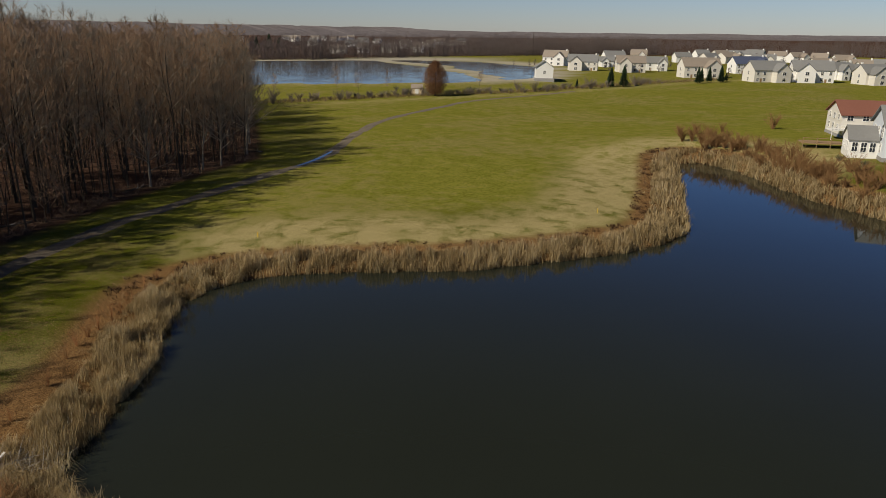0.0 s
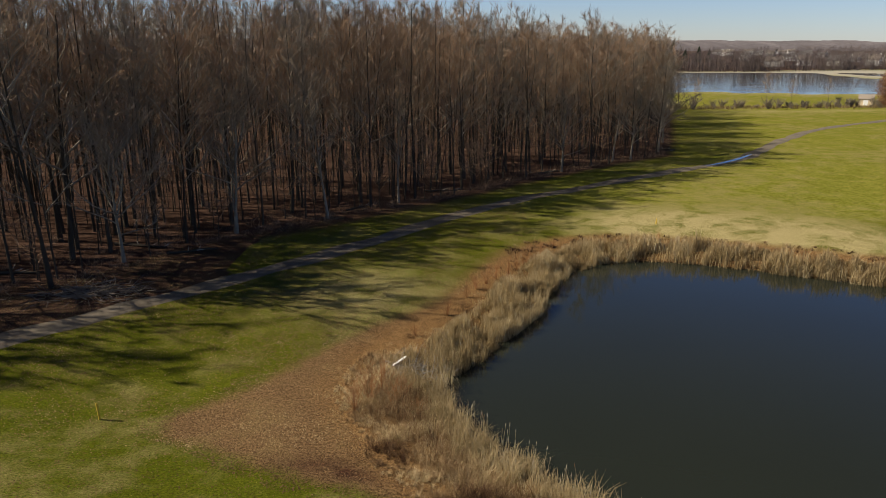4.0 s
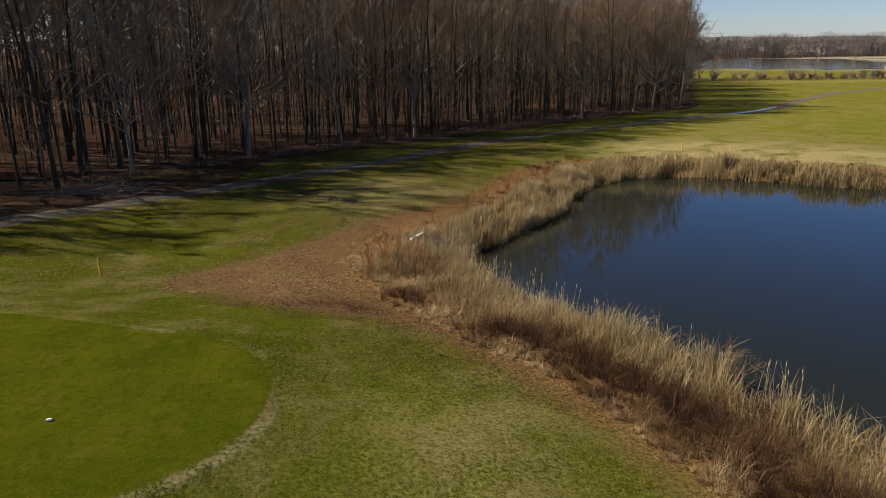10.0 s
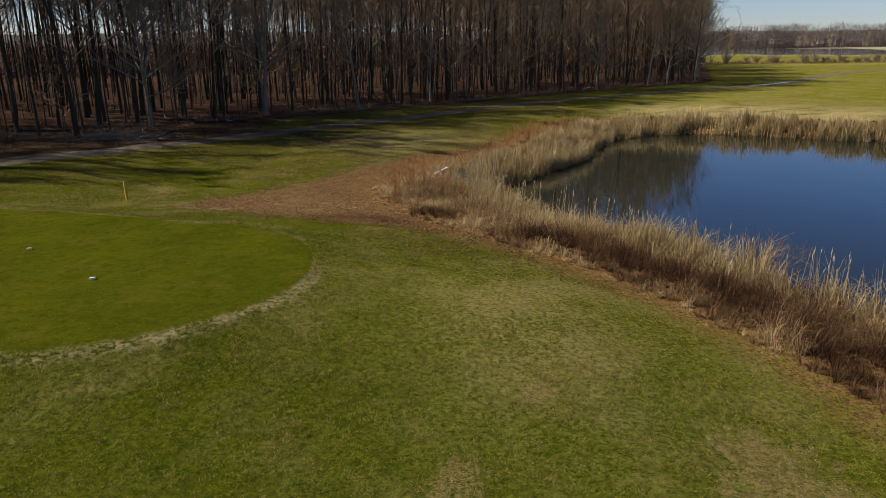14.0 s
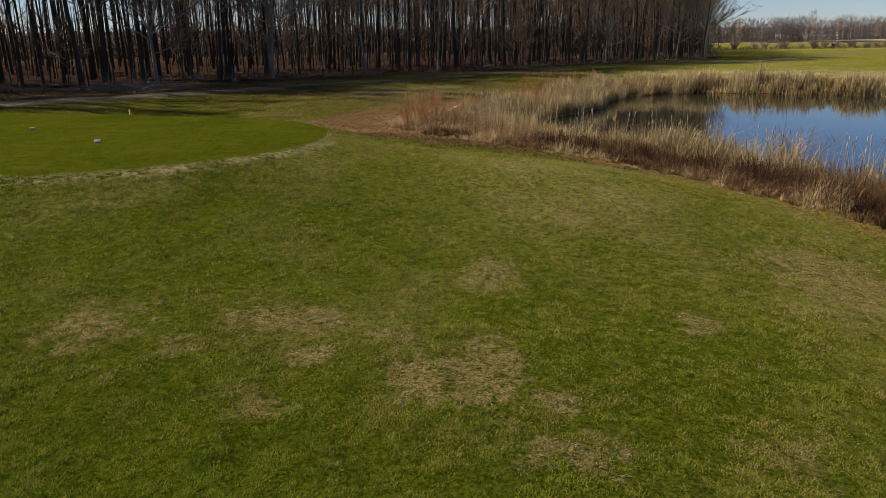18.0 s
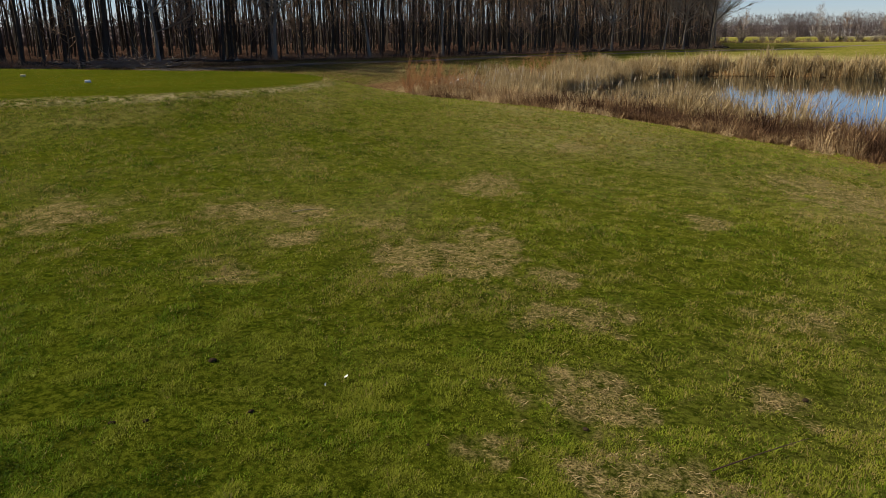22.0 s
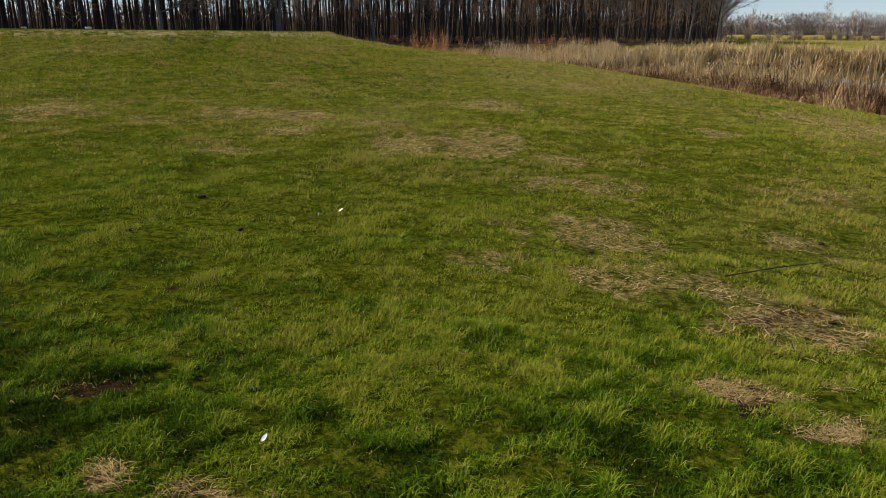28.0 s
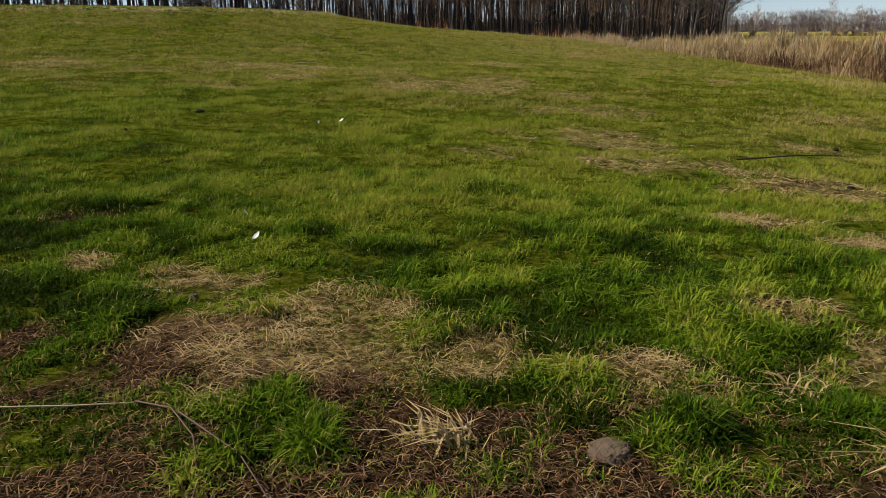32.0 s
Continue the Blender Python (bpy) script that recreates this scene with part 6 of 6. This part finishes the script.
MAT_STEM = plain("dry straw stem", (0.42, 0.33, 0.19), 0.7, 0.2, 0.2, 10)
MAT_FLUFF = plain("pale seed fluff", (0.42, 0.35, 0.25), 0.95, 0.05, 0.2, 30)
MAT_HEAD = plain("brown seed head", (0.2, 0.11, 0.05), 0.9, 0.1, 0.25, 30)
CATS = [cattail(i, i % 3 != 0) for i in range(6)]
n = 0
while n < 190:
    x, y = pr.uniform(-1, 19), pr.uniform(15, 47)
    d = signed(np.array([x]), np.array([y]), POND)[0]
    if not -0.6 < d < 1.1:
        continue
    m = pose(x, y, max(0, float(hz(x, y)[0])) - 0.08, pr.normal(0, 6), pr.normal(0, 6), pr.uniform(0, 360))
    ob = CATS[n] if n < 6 else copy_thing(CATS[n % 6], m)
    ob.matrix_world = m
    ob.scale = (1, 1, pr.uniform(0.85, 1.2))
    n += 1

# ---- litter on the near turf ----
def lying(name, label, category, pts, r, mat, sides=5):
    st = Sticks()
    p = np.array([(x, y, float(hz(x, y)[0]) + h) for x, y, h in pts])
    st.tube(p, np.linspace(r, r * 0.45, len(p)), sides)
    return thing(name, label, category, data=st.mesh(name, mat, True))


MAT_STRAW = plain("bleached straw", (0.38, 0.31, 0.17), 0.6, 0.25, 0.2, 30)
MAT_BRAMBLE = plain("dark red bramble stem", (0.07, 0.035, 0.022), 0.6, 0.3, 0.25, 30)
lying("reed_stem", "long bleached reed stem lying on the grass", "stem", [(-2.75, -0.15, 0.008), (-2.48, -0.12, 0.012), (-2.3, -0.1, 0.012), (-2.2, -0.09, 0.008)], 0.0024, MAT_STRAW)
lying("bramble_stem", "thin dark red bramble stem trailing through the grass", "stem", [(-2.2, -0.09, 0.01), (-2.12, -0.14, 0.025), (-2.06, -0.21, 0.02), (-2.02, -0.3, 0.012), (-2.0, -0.45, 0.01)], 0.0018, MAT_BRAMBLE)
lying("bramble_stem", "thin dark red bramble stem trailing through the grass", "stem", [(-2.1, -0.16, 0.03), (-1.98, -0.25, 0.02), (-1.9, -0.36, 0.012)], 0.0018, MAT_BRAMBLE)
lying("dead_stick", "thin dark stick lying in the grass", "stick", [(-0.27, 2.65, 0.04), (0.1, 2.86, 0.05), (0.48, 3.08, 0.05)], 0.005, MAT_BRAMBLE)
lying("dead_stick", "thin pale stick lying in the grass", "stick", [(-3.78, 7.6, 0.05), (-3.6, 7.68, 0.07), (-3.45, 7.78, 0.05)], 0.01, MAT_STRAW)


def tussock(x, y, n, long, wide, label):
    rng = np.random.default_rng(int(100 * abs(x) + 7))
    z = np.full(n, float(hz(x, y)[0]))
    v, t, tint = blades(x + rng.normal(0, wide, n), y + rng.normal(0, wide * 0.5, n), z, long * rng.uniform(0.3, 0.7, n), rng.uniform(0.001, 0.0026, n), rng.uniform(0.6, 2.6, n), rng.normal(2.5, 0.9, n), rng.uniform(0.8, 1, n), 0.25)
    thing("straw_tussock", label, "grass tuft", "straw tussocks", kind="stuff", data=mesh_of("straw_tussock", v, tris=t, mats=MAT_GRASS, attrs={"tint": tint}))


tussock(-1.7, -0.18, 90, 0.075, 0.028, "splayed tuft of bleached straw")
tussock(-0.98, -0.22, 90, 0.1, 0.04, "splayed tuft of bleached straw")
tussock(-1.1, 0.0, 60, 0.07, 0.04, "splayed tuft of bleached straw")

bm = bmesh.new()
bmesh.ops.create_icosphere(bm, subdivisions=3, radius=1.0)
for v in bm.verts:
    k = 1 + 0.22 * noise.noise(v.co * 1.6) + 0.07 * noise.noise(v.co * 5)
    v.co = Vector((v.co.x * 0.036 * k, v.co.y * 0.028 * k, v.co.z * 0.014 * k))
root = thing("stone", "small rounded brown stone half buried in the grass", "stone", at=pose(-1.46, -0.2, float(hz(-1.46, -0.2)[0]) + 0.002, 4, 0, 20))
me = bpy.data.meshes.new("stone")
bm.to_mesh(me)
bm.free()
me.materials.append(MAT_STONE)
bpy.data.objects.remove(root)
rock = thing("stone", "small rounded brown stone half buried in the grass", "stone", data=me, at=pose(-1.46, -0.2, float(hz(-1.46, -0.2)[0]) + 0.002, 4, 0, 20))


def clod(x, y, size, mat, name, label, category, group):
    """A lumpy pebble or crumb of soil, half sunk."""
    bm = bmesh.new()
    bmesh.ops.create_icosphere(bm, subdivisions=2, radius=1.0)
    for v in bm.verts:
        k = 1 + 0.4 * noise.noise(v.co * 1.9 + Vector((x * 7, y * 5, 0)))
        v.co = Vector((v.co.x * size * k, v.co.y * size * 0.75 * k, v.co.z * size * 0.45 * k))
    me = bpy.data.meshes.new(name)
    bm.to_mesh(me)
    bm.free()
    me.materials.append(mat)
    thing(name, label, category, group, data=me, at=pose(x, y, float(hz(x, y)[0]) + size * 0.25, 0, 0, 40 * x))


MAT_CLOD = plain("dark damp soil", (0.035, 0.024, 0.014), 0.95, 0.05, 0.4, 60, relief=0.5)
for x, y, s in [(-3.84, 2.91, 0.035), (-3.65, 2.95, 0.03), (-3.5, 3.76, 0.05), (-3.05, 3.14, 0.035), (0.74, 3.68, 0.04), (0.33, 2.34, 0.025), (0.04, 2.1, 0.03), (-2.41, 0.79, 0.014), (-0.91, 3.12, 0.035), (-1.9, 2.83, 0.02)]:
    clod(x, y, s * 0.65, MAT_CLOD, "soil_clod", "small dark soil clod in the grass", "soil clod", "soil clods")
clod(-2.3, 0.42, 0.012, MAT_STONE, "pebble", "small pale pebble on matted straw", "pebble", "pebbles")
clod(-2.44, 0.58, 0.01, MAT_STONE, "pebble", "small pale pebble on matted straw", "pebble", "pebbles")


def feather(x, y, s, turn):
    """A small curled white feather: shaft and vane."""
    root = thing("feather", "small white feather caught in the grass", "feather", "white feathers", at=pose(x, y, float(hz(x, y)[0]) + 0.03, 20, -15, turn))
    u = np.linspace(0, 1, 9)
    w = 0.018 * s * np.sin(np.pi * (0.08 + 0.9 * u)) ** 0.6
    spine = np.column_stack([0.075 * s * u, 0 * u, 0.03 * s * u**2])
    v = np.concatenate([spine + np.column_stack([0 * u, w, 0.006 * s + 0 * u]), spine, spine - np.column_stack([0 * u, w, -0.006 * s + 0 * u])])
    i = np.arange(8)
    child("vane", mesh_of("vane", v, quads=np.concatenate([np.stack([i, i + 1, i + 10, i + 9], 1), np.stack([i + 9, i + 10, i + 19, i + 18], 1)]), mats=MAT_WHITE, smooth=True), root)
    st = Sticks()
    st.tube(np.vstack([[-0.02 * s, 0, -0.004], spine]) + (0, 0, 0.001), np.linspace(0.0012, 0.0004, 10) * s, 4)
    child("shaft", st.mesh("shaft", MAT_WHITE), root)


feather(-2.27, 0.8, 0.34, 60)
feather(-2.39, 1.14, 0.24, 150)
feather(-2.52, 3.6, 0.42, 20)
feather(-2.63, 3.46, 0.34, 100)
